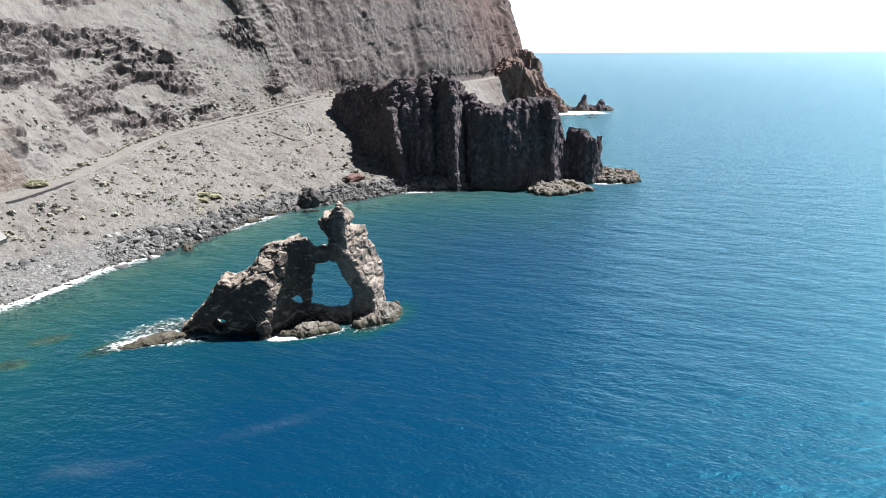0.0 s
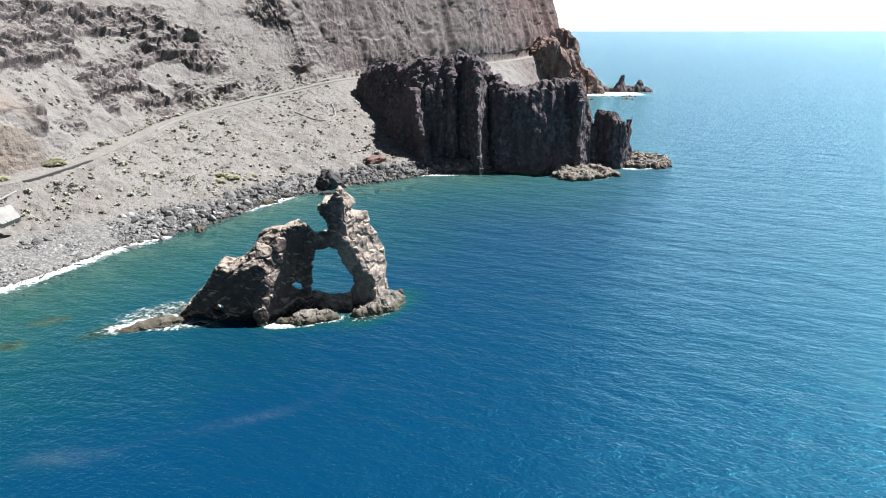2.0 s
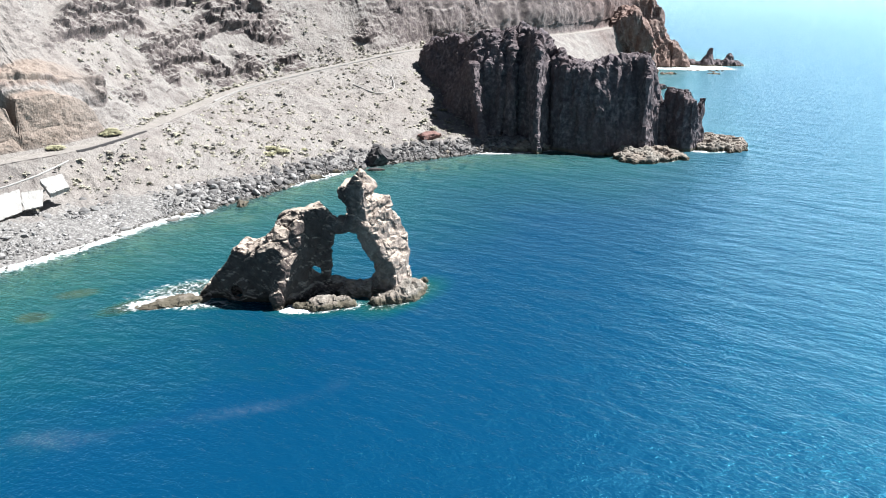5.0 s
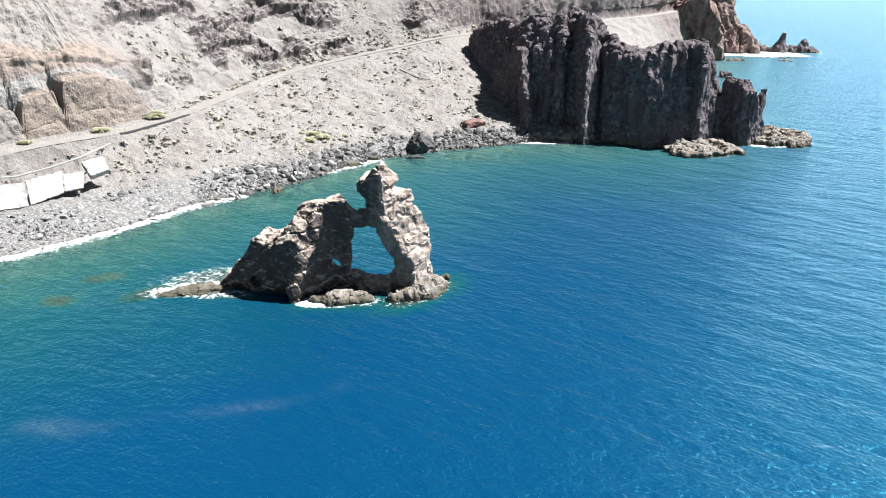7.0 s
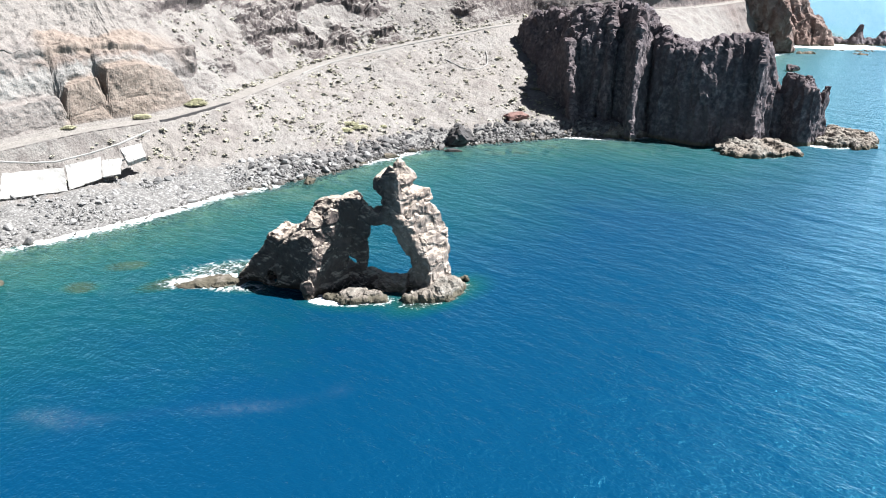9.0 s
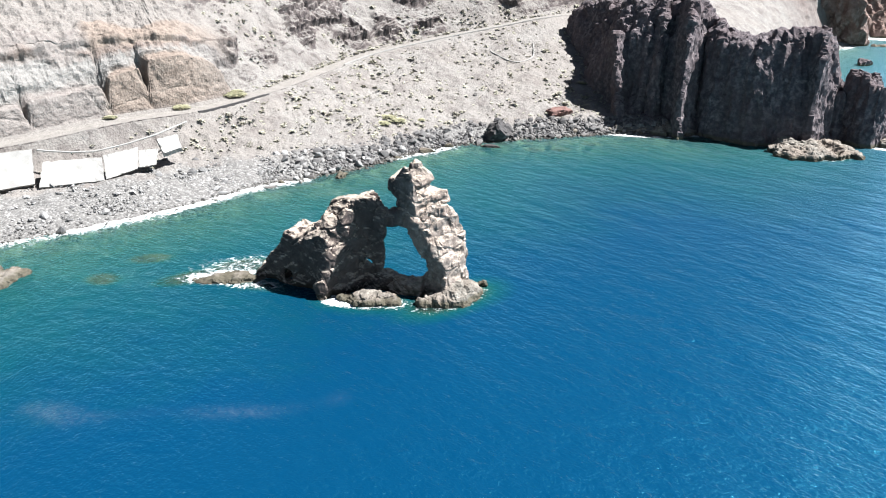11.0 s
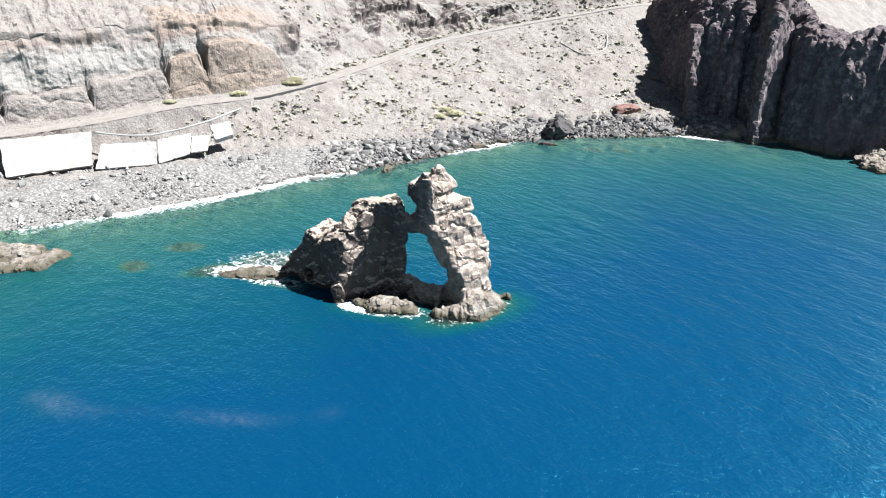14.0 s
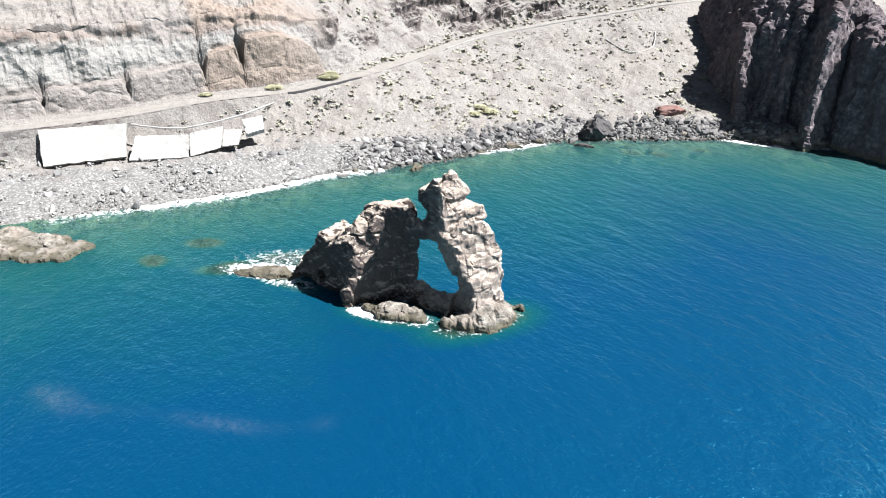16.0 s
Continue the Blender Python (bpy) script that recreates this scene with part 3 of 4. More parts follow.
# ---- headland: a dark block of columnar basalt ----
FOOT = ((-40, 280), (-30, 268), (-22, 264), (-16, 259), (-8, 252.5), (-3, 248), (3, 244.5), (13, 243.5), (20, 237.5), (24, 241), (28, 234), (38, 231), (48, 231), (53, 233), (58, 240), (63, 250), (70, 262))
CREST = ((-34, 25), (-30, 28), (-26, 30), (-20, 33.5), (-13, 35), (-8, 34.5), (0, 34.5), (8, 36), (15, 38.5), (20, 36), (24, 33), (28, 29.5), (37, 27), (43, 29), (53, 30), (56, 27), (59, 17), (62, 12), (66, 5))


def headland_field(x, y, z):
    front = np.interp(x, *np.array(FOOT, dtype=float).T) + 1.0 + 0.20 * np.maximum(z, 0) + 0.5 * np.maximum(z - 25, 0)
    col = ridged(x * 0.16, y * 0.10, z * 0.02, 3, 51)
    big = fbm(x * 0.06, y * 0.05, z * 0.05, 3, 55)
    top = np.interp(x, *np.array(CREST, dtype=float).T) - 0.12 * np.maximum(y - front, 0) + 1.2 * fbm(x * 0.2, y * 0.2, z * 0.0, 3, 57)
    rib = 5.2 * np.exp(-((x - 20.5 + 0.05 * z) / 1.8) ** 2) + 5.8 * np.exp(-((x - 2.5 + 0.17 * z) / 1.7) ** 2) * step(27, 25, z) + 3.2 * np.exp(-((x - 54 + 0.05 * z) / 1.4) ** 2) + 2.4 * np.exp(-((x - 12 + 0.03 * z) / 1.2) ** 2)
    block = step(24, 28, x) * (1 - step(50, 54, x))
    f = smax((front - y) * 0.85 - (1.6 - 1.1 * block) * col - (1.5 - 0.8 * block) * big - rib, (z - top) * 0.9, 1.5)
    left = np.interp(y, (240, 255, 270, 290), (-9, -11, -14, -29))
    f = smax(f, (left + 0.36 * np.maximum(z - 8, 0) - x) * 0.93 + 1.5 * big, 2.0)
    f = np.maximum(f, y - 325)
    return f


def horn_field(x, y, z):
    col = ridged(x * 0.2, y * 0.12, z * 0.03, 3, 51)
    big = fbm(x * 0.06, y * 0.05, z * 0.05, 3, 55)
    spikes = 3.2 * ridged(x * 0.34, y * 0.16, z * 0, 3, 61)
    horn = np.sqrt(((x - 67.6) / 5.2) ** 2 + ((y - 247) / 6.5) ** 2) - 1
    horn = np.maximum(horn * 5.2, z - 12.2 - 1.25 * spikes) - 0.8 * col
    saddle = np.maximum(np.sqrt(((x - 59.5) / 5) ** 2 + ((y - 252) / 8) ** 2) * 5 - 5, z - 10.5 - 2 * big - 0.5 * spikes) - 0.6 * col
    return np.minimum(horn, saddle)


def headland():
    thing = holder("headland", (20, 250, 0), "dark brown basalt headland with vertical fluted faces above the sea", "headland")
    for name, field, low, high, cell in (("cliff", headland_field, (-46, 222, -4), (76, 328, 44), 0.6), ("horn", horn_field, (50, 234, -4), (80, 264, 24), 0.45)):
        v, q = surface(field, low, high, cell)
        n = normals_of(v, q)
        x, y, z = v.T
        d1, gap, val = cells(x * 0.33 + 0.6 * fbm(x * 0.2, y * 0.2, z * 0.2, 2, 79), y * 0.33, z * 0.22, 71)
        v = v + n * ((0.35 + 0.9 * step(20, 32, z)) * val * step(0, 0.25, gap) + 0.6 * ridged(x * 0.4, y * 0.4, z * 0.06, 4, 73) + 0.22 * fbm(x * 1.1, y * 1.1, z * 0.8, 2, 77))[:, None]
        part(name, mesh_of(name, v - np.array((20, 250, 0)), q, MAT_HEAD), thing, "jagged dark rock horn at the tip" if name == "horn" else "")


headland()


# ---- arch rock ----
def polygon(px, pz, pts):
    """Signed distance to a closed outline, negative inside."""
    pts = np.array(pts, dtype=float)
    best, inside = np.full(px.shape, 1e9), np.zeros(px.shape, dtype=bool)
    for (ax, az), (bx, bz) in zip(pts, np.roll(pts, -1, axis=0)):
        ex, ez = bx - ax, bz - az
        t = np.clip(((px - ax) * ex + (pz - az) * ez) / (ex * ex + ez * ez), 0, 1)
        best = np.minimum(best, (px - ax - t * ex) ** 2 + (pz - az - t * ez) ** 2)
        crossing = ((az <= pz) & (bz > pz)) | ((bz <= pz) & (az > pz))
        if ez != 0:
            inside ^= crossing & (px < ax + (pz - az) / ez * ex)
    return np.sqrt(best) * np.where(inside, -1, 1)


ARCH = ((-38.5, -4), (-38, 0.5), (-36.5, 2), (-34.5, 4.5), (-32.3, 7), (-30.4, 9.5), (-28.5, 8.8), (-25.8, 10.4), (-24.4, 12.5), (-23.3, 14.6), (-22.0, 15.0), (-20, 15.0), (-17.8, 15.7),
        (-16, 15.8), (-14.6, 14), (-13.0, 12.9), (-12.3, 14.5), (-12.6, 16.2), (-14, 17.8), (-13.2, 19.6), (-11.7, 20.0), (-10.6, 21.6), (-9.6, 20.5), (-7.9, 20.0), (-8.0, 18), (-8.6, 17.2), (-5.9, 16.6),
        (-5.7, 14.9), (-6.2, 14.5), (-4.3, 12.9), (-3.7, 10), (-3.1, 7), (-3.4, 3.5), (-2.6, -4))
WINDOW = ((-15.0, 10.7), (-13, 11.1), (-11.3, 10.9), (-10.4, 8.5), (-9.3, 6), (-8.4, 3.9), (-8.8, 3.0), (-10.6, 2.3), (-13, 2.6), (-16.1, 2.8), (-15.9, 5), (-15.5, 8))


def capsule(x, y, z, a, b, ra, rb):
    a, b = np.array(a, dtype=float), np.array(b, dtype=float)
    e = b - a
    t = np.clip(((x - a[0]) * e[0] + (y - a[1]) * e[1] + (z - a[2]) * e[2]) / (e @ e), 0, 1)
    return np.sqrt((x - a[0] - t * e[0]) ** 2 + (y - a[1] - t * e[1]) ** 2 + (z - a[2] - t * e[2]) ** 2) - (ra + (rb - ra) * t)


def arch_field(x, y, z):
    px, pz = x[:, 0, :], z[:, 0, :]
    outer = polygon(px, pz, ARCH)[:, None, :]
    hole = polygon(px, pz, WINDOW)[:, None, :]
    big = fbm(x * 0.2, y * 0.2, z * 0.2, 3, 81)
    blocks = fbm(x * 0.45, y * 0.45, z * 0.45, 2, 85)
    # the thin wall between shoulder and tower leans forward over a hollow
    front = np.interp(z, (-3, 0, 1.5, 3, 5, 8, 12, 16, 20), (114.6, 115.0, 115.6, 116.3, 116.6, 116.2, 115.3, 114.3, 114.0))
    back = np.interp(x, (-38, -30, -24, -19, -15, -12), (116.0, 117.6, 119.0, 118.6, 117.8, 118.0)) - 0.22 * np.maximum(z - 6, 0)
    fin = np.maximum(np.maximum((front - y) * 0.95, y - back), x + 9) - 0.25 * big - 0.2 * blocks
    # the tower: a sunlit facet and an overhanging dark one meet in a slanting arris
    arris_x = np.interp(z, (1, 3.5, 5.6, 8, 10.9, 13.6, 17, 20), (-4.4, -5.0, -5.7, -6.9, -8.3, -11.0, -12.6, -13.4))
    arris_y = np.interp(z, (1, 3.5, 5.6, 10.9, 13.6, 20), (115.2, 115.7, 115.9, 115.1, 114.6, 114.5))
    grooves = sum(a * np.exp(-((z - h - k * (x + 9)) / 0.38) ** 2) for h, a, k in ((17.3, 0.6, 0.10), (14.5, 0.35, 0.3), (11.9, 0.2, -0.25), (9.3, 0.25, -0.4), (6.4, 0.2, 0.2)))
    lit = (115.3 + 1.12 * (x + 8) + 0.45 * (z - 11) - y) * 0.64 + grooves
    dark = (arris_y + 0.45 * (arris_x - x) - y) * 0.90
    tower = smax(smax(lit, dark, 0.7), np.maximum(y - np.interp(z, (0, 12, 16, 20), (121.8, 121.2, 120.2, 119.5)), np.interp(z, (0, 9, 11.5, 20), (-9.2, -10.6, -14.2, -14.6)) - x), 0.6) - 0.3 * big - 0.16 * blocks
    f = smax(outer, smin(fin, tower, 0.5), 0.6)
    # the bright shoulder: a sloping roof over an upright dark face, ending in a sharp spur
    roof = -0.136 * (x + 23.4) - 0.735 * (y - 110.4) + 0.664 * (z - 9.3)
    face = np.interp(x, (-38, -34, -30, -26, -22.4, -21), (112.6, 111.9, 111.5, 111.0, 110.3, 110.3)) - y + 0.04 * (6 - z)
    side = 0.82 * (x + 21.6 - 0.68 * (y - 110.8)) + 0.03 * (z - 6)
    shoulder = smax(smax(roof, face, 0.9), np.maximum(side, y - 118), 0.5) - 0.5 * big - 0.4 * blocks
    shoulder = smax(shoulder, outer + 0.1, 0.5)
    f = smin(f, shoulder, 0.4)
    f = smin(f, capsule(x, y, z, (-23.2, 109.3, -2), (-22.3, 112.6, 11), 1.4, 1.0) - 0.4 * big, 0.8)
    f = smax(f, -hole, 0.35)
    f = smax(f, -capsule(x, y, z, (-18.3, 108, 4.3), (-18.5, 124, 4.2), 0.7, 1.3), 0.3)
    f = smax(f, -capsule(x, y, z, (-30.4, 104, 1.6), (-31.6, 122, 1.4), 0.85, 1.7), 0.4)
    return f - 0.16 * fbm(x * 0.6, y * 0.6, z * 0.6, 2, 83)


def arch():
    v, q = surface(arch_field, (-41, 107, -2.5), (2, 124, 23.5), 0.23)
    n = normals_of(v, q)
    x, y, z = v.T
    warp = 0.5 * fbm(x * 0.3, y * 0.3, z * 0.3, 2, 97)
    d1, gap, val = cells(x * 0.30 + warp, y * 0.30, z * 0.40 + warp, 91)
    e1, egap, eval_ = cells(x * 0.75 + warp, y * 0.75 - warp, z * 0.85, 95)
    v = v + n * (0.19 * val * step(0, 0.12, gap) - 0.22 * (1 - step(0, 0.12, gap)) + 0.13 * eval_ * step(0, 0.15, egap) + 0.09 * ridged(x * 0.7, y * 0.7, z * 0.7, 4, 93) - 0.12)[:, None]
    rock = holder("sea_arch", (-18, 115, 0), "brown volcanic sea arch with a tall window, standing in the sea", "rock")
    mid = v[q].mean(axis=1)
    seam = mid[:, 2] - 17.25 - 0.10 * (mid[:, 0] + 9)
    cap = (mid[:, 0] > -14.6) & (seam > 0)
    tower = (mid[:, 0] > -12.4) & ~cap
    shoulder = (mid[:, 0] < -21.6) & ~cap
    for name, mask, label in (("shoulder", shoulder, "sloping brown rock shoulder with a sharp spur"), ("wall", ~(cap | tower | shoulder), "dark rock wall pierced by the window"), ("tower", tower, "leaning buff rock tower"), ("capstone", cap, "pale blocky rock head on the tower")):
        used, inverse = np.unique(q[mask], return_inverse=True)
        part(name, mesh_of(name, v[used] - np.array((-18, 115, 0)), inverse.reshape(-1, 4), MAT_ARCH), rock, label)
    return rock


arch_rock = arch()


def reef_mesh(name, centre, size, material, seed, cell=0.25, layers=0.5, turn=0.0):
    """A low rock platform with stepped layers; size is half lengths and height."""
    ca, sa = math.cos(radians(turn)), math.sin(radians(turn))

    def field(x, y, z):
        u, w = x * ca + y * sa, -x * sa + y * ca
        wob = fbm((x + centre[0]) * 0.25, (y + centre[1]) * 0.25, z * 0 + seed, 4, seed)
        r = np.sqrt((u / size[0]) ** 2 + (w / size[1]) ** 2)
        top = size[2] * (1 - 0.55 * r ** 3) + 0.5 * size[2] * wob
        top = top * (1 - layers) + layers * np.round(top / 0.7) * 0.7
        return smax((r - 1 - 0.34 * wob) * min(size[0], size[1]), z - top, 0.4)

    v, q = surface(field, (-size[0] * 1.5, -size[0] * 1.5, -2.5), (size[0] * 1.5, size[0] * 1.5, size[2] * 1.9 + 0.6), cell)
    n = normals_of(v, q)
    x, y, z = v.T
    d1, gap, val = cells(x * 0.6, y * 0.6, z * 0.9, seed + 5)
    v = v + n * (0.25 * val + 0.15 * ridged(x * 0.9, y * 0.9, z * 0.9, 3, seed + 7))[:, None]
    return mesh_of(name, v, q, material)


for name, centre, size, turn, seed in (("ledge", (-15.8, 111.3, 0), (5.0, 2.0, 1.3), 14, 101), ("ledge", (-3.6, 118.0, 0), (5.6, 2.6, 1.9), 60, 102), ("ledge", (-5.6, 114.4, 0), (3.8, 1.7, 1.7), 24, 103)):
    led = part(name, reef_mesh("ledge", centre, size, MAT_LEDGE, seed, 0.2, 0.3, turn), arch_rock, "paler wave-washed rock shelf")
    led.location = Vector(centre) - Vector((-18, 115, 0))

REEFS = (("rock_shelf", (54, 228, 0), (10.5, 6.5, 2.6), 10, 111, "flat layered grey-brown rock shelf at the foot of the headland"),
         ("rock_shelf", (78, 248, 0), (11, 8, 2.8), 25, 112, "flat layered dark rock shelf beyond the horn of the headland"),
         ("rock_shelf", (13, 236, 0), (11.5, 3.6, 2.3), 17, 113, "low grey rock shelf washed by surf"),
         ("reef", (-41.2, 109.4, 0), (4.9, 1.6, 0.45), 27, 114, "low wave-swept brown reef in white surf"),
         ("reef", (-84, 92.5, 0), (11, 5.0, 1.2), 20, 115, "pale tan low rock reaching out from the beach"))
for name, centre, size, turn, seed, label in REEFS:
    ob = new(name, reef_mesh(name, centre, size, MAT_LEDGE, seed, 0.35, 0.5, turn))
    ob.location = centre
    tagged(ob, label, "rock")


def stack_mesh():
    def field(x, y, z):
        f = capsule(x, y, z, (-3, 0, -3), (-1, 0, 6), 8.5, 2.0)
        f = smin(f, capsule(x, y, z, (-1, 0, 4), (-0.8, 0, 11.5), 1.9, 0.6), 1.0)
        f = smin(f, capsule(x, y, z, (9, 0, -3), (13, 0, 5), 6.0, 1.8), 1.5)
        f = smin(f, capsule(x, y, z, (-22, 4, -2), (18, 0, -2), 4.5, 5.0), 2.5)
        return f - 1.3 * fbm(x * 0.16, y * 0.16, z * 0.16, 4, 121) - 0.8 * ridged(x * 0.3, y * 0.3, z * 0.1, 3, 123)
    v, q = surface(field, (-26, -12, -4), (26, 14, 15), 0.6)
    return mesh_of("sea_pinnacle", v, q, MAT_HEAD)


stack = new("sea_pinnacle", stack_mesh())
stack.location = (150, 545, 0)
tagged(stack, "dark jagged sea stack with a sharp pinnacle off the cape", "rock")


# ---- sea ----
def seabed():
    g = Graph("sea_floor")
    n = g.noise(0.3, 5, 0.6)
    mat = g.done(g.ramp(n, (0.35, (0.035, 0.040, 0.030)), (0.7, (0.16, 0.15, 0.11))), 0.95, g.bump(n, 0.5, 1.0))
    rings = np.concatenate([np.linspace(4, 160, 60), np.geomspace(170, 4800, 30)])
    ang = np.linspace(0, 2 * math.pi, 120, endpoint=False)
    R, A = np.meshgrid(rings, ang, indexing="ij")
    x, y = -24 + (R * np.sin(A)).ravel(), 115.5 + (R * np.cos(A)).ravel()
    z = -3.0 - 0.11 * np.clip(R.ravel(), 0, 300) + 1.2 * fbm(x * 0.08, y * 0.08, x * 0, 4, 171)
    k, m = len(rings), len(ang)
    i = np.arange(k - 1)[:, None] * m + np.arange(m)[None, :]
    j = np.arange(k - 1)[:, None] * m + (np.arange(m)[None, :] + 1) % m
    quads = np.stack([i, j, j + m, i + m], -1).reshape(-1, 4)
    quads = np.concatenate([quads[:, ::-1]])
    ob = new("seabed", mesh_of("seabed", np.stack([x, y, z], -1), quads, mat, True))
    tagged(ob, "dark weedy sea floor under the clear water", "seabed", kind="structure")


seabed()
SCUM = ((-41, 72.5), (-34.6, 72.9), (-25.5, 77.5), (-14, 82.6), (-10, 85.5), (-7.5, 88.0))


def sea():
    rings = np.concatenate([np.linspace(0, 200, 200), np.geomspace(201, 4900, 90)])
    seg = 760
    ang = np.linspace(0, 2 * math.pi, seg, endpoint=False)
    R, A = np.meshgrid(rings[1:], ang, indexing="ij")
    x, y = -24 + (R * np.sin(A)).ravel(), 115.5 + (R * np.cos(A)).ravel()
    x, y = np.concatenate([[-24], x]), np.concatenate([[115.5], y])
    far = np.hypot(x + 24, y - 115.5)
    z = np.where(far > 1500, 28 * (np.maximum(far - 1500, 0) / 3300) ** 2, 0.0)
    # distance to the waterline and to the rocks
    s = np.linspace(0, 19, 700)
    line = along(SHORE, s[:-1])
    gap = np.full(len(x), 1e9)
    near = far < 900
    for k in range(0, len(line), 1):
        dd = (x[near] - line[k, 0]) ** 2 + (y[near] - line[k, 1]) ** 2
        gap[near] = np.minimum(gap[near], dd)
    gap = np.sqrt(gap)
    shore_gap = gap.copy()
    depth = np.where(gap < 16, 0.2 * gap, 3.2 + 0.27 * (gap - 16))
    depth = np.clip(depth, 0, 20)
    foot = lambda cx, cy, a, b, turn: (np.sqrt((((x - cx) * math.cos(turn) + (y - cy) * math.sin(turn)) / a) ** 2 + ((-(x - cx) * math.sin(turn) + (y - cy) * math.cos(turn)) / b) ** 2) - 1) * min(a, b)
    foam = 0.22 * np.exp(-(shore_gap / 1.8) ** 2)
    surf = fbm(x * 0.05, y * 0.05, x * 0, 3, 131)
    foam += (0.52 * np.clip(1.7 * surf + 0.40, 0, 1)) * np.exp(-(shore_gap / 5.2) ** 2)
    for cx, cy, a, b, t, amp, reach in ((-41.8, 110.4, 5.0, 2.0, 0.47, 0.50, 1.3), (-41.5, 115.0, 5.0, 2.6, 0.6, 0.33, 3.0), (-47.0, 108.0, 4.5, 2.0, 0.8, 0.18, 3.0), (-36.0, 109.6, 3.0, 1.0, 0.2, 0.4, 1.5), (-18.8, 110.2, 2.6, 1.3, 0.3, 0.7, 1.0), (-15.8, 111.2, 5.0, 2.0, 0.24, 0.38, 1.0), (-4.6, 116.6, 6.2, 3.0, 0.96, 0.30, 1.0), (-14.6, 205.5, 3.4, 2.4, 0, 0.0, 1), (-8.5, 208.5, 3.0, 2.2, 0, 0.0, 1), (-1.5, 217.5, 3.2, 2.3, 0, 0.0, 1), (-19, 211, 3.0, 2.0, 0, 0.0, 1), (-12, 212.5, 2.6, 2.0, 0, 0.0, 1), (-60.3, 102.1, 2.4, 1.8, 0, 0.0, 1), (-59, 111.5, 3.2, 1.8, 0.5, 0.16, 2), (54.5, 227.5, 9, 6, 0.17, 0.35, 1.2), (78, 248, 11, 8, 0.43, 0.5, 2.0), (13, 235.4, 11.5, 3.6, 0.3, 0.6, 2.2), (-84, 92.5, 11, 5.0, 0.35, 0.2, 0.8), (130, 520, 22, 7, 0.1, 0.8, 5), (150, 545, 22, 7, 0, 0.5, 3)):
        g = foot(cx, cy, a, b, t)
        foam = np.maximum(foam, amp * np.exp(-(np.maximum(g, 0) / reach) ** 2))
        depth = np.minimum(depth, np.maximum(1.6 + 5 * g, 0.4))
    # a faint line of drifting scum
    drift = np.full(len(x), 1e9)
    for (ax, ay), (bx, by) in zip(SCUM[:-1], SCUM[1:]):
        t = np.clip(((x - ax) * (bx - ax) + (y - ay) * (by - ay)) / ((bx - ax) ** 2 + (by - ay) ** 2), 0, 1)
        drift = np.minimum(drift, np.hypot(x - ax - t * (bx - ax), y - ay - t * (by - ay)))
    scum = np.exp(-(drift / 1.0) ** 2) * (0.5 + 0.5 * fbm(x * 0.12, y * 0.12, x * 0, 3, 133)) + 0.9 * np.exp(-(np.hypot((x + 37) / 3.0, (y - 73) / 1.6)) ** 2)
    n = len(rings) - 1
    i = (np.arange(n - 1)[:, None] * seg + np.arange(seg)[None, :])
    j = (np.arange(n - 1)[:, None] * seg + (np.arange(seg)[None, :] + 1) % seg)
    quads = np.stack([i, i + seg, j + seg, j], -1).reshape(-1, 4) + 1
    v = np.stack([x, y, z], -1)
    me = mesh_of("water", v, quads[:, ::-1], MAT_SEA, True)
    store(me, "depth", depth)
    store(me, "foam", foam)
    store(me, "scum", np.clip(scum, 0, 1))
    tagged(new("water", me), "deep blue sea turning turquoise towards the shore", "sea", kind="structure")


sea()


# ---- cape: far cliffs beyond the headland ----
def cape_field(x, y, z):
    big = fbm(x * 0.05, y * 0.05, z * 0.04, 4, 141)
    ribs = ridged(x * 0.09, y * 0.09, z * 0.03, 3, 143)
    top = np.interp(x, (72, 99, 106, 110, 113, 122, 129, 133), (50, 43, 41, 38, 26, 12, 3, -4))
    far = smax(z - top, np.maximum(528 + 0.35 * z - y, y - 640), 2.0) - 2.0 * big - 1.8 * ribs
    crag_top = np.interp(x, (68, 76, 84, 92, 98, 102), (26, 36, 38, 26, 8, -4))
    crag = smax(z - crag_top, np.abs(y - 494 + 0.3 * z) - 14, 2.0) - 1.5 * big - 1.6 * ribs
    return np.minimum(far, crag)


def cape():
    v, q = surface(cape_field, (66, 470, -5), (150, 650, 62), 1.1)
    n = normals_of(v, q)
    x, y, z = v.T
    d1, gap, val = cells(x * 0.16, y * 0.16, z * 0.09, 145)
    v = v + n * (1.6 * val * step(0, 0.2, gap) + 1.1 * ridged(x * 0.2, y * 0.2, z * 0.06, 4, 147))[:, None]
    ob = new("cape", mesh_of("cape", v, q, MAT_CAPE))
    tagged(ob, "far dark red-brown sea cliffs of the cape behind the headland", "cliff")


cape()


# ---- loose rock ----
def boulder_shape(seed, detail=1, cuts=5):
    """A unit block of stone with flat broken faces, as vertices and triangles."""
    bm = bmesh.new()
    bmesh.ops.create_icosphere(bm, subdivisions=detail, radius=1.0)
    rnd = np.random.RandomState(seed)
    v = np.array([w.co[:] for w in bm.verts])
    f = np.array([[w.index for w in t.verts] for t in bm.faces])
    bm.free()
    v *= 1 + 0.16 * vnoise(v[:, 0] * 1.7 + seed, v[:, 1] * 1.7, v[:, 2] * 1.7, seed)[:, None]
    for k in range(cuts):
        n = rnd.normal(size=3)
        n /= np.linalg.norm(n)
        over = v @ n - rnd.uniform(0.42, 0.74)
        v -= np.maximum(over, 0)[:, None] * n * 0.95
    return v * np.array((1.0, rnd.uniform(0.65, 0.95), rnd.uniform(0.5, 0.8))), f


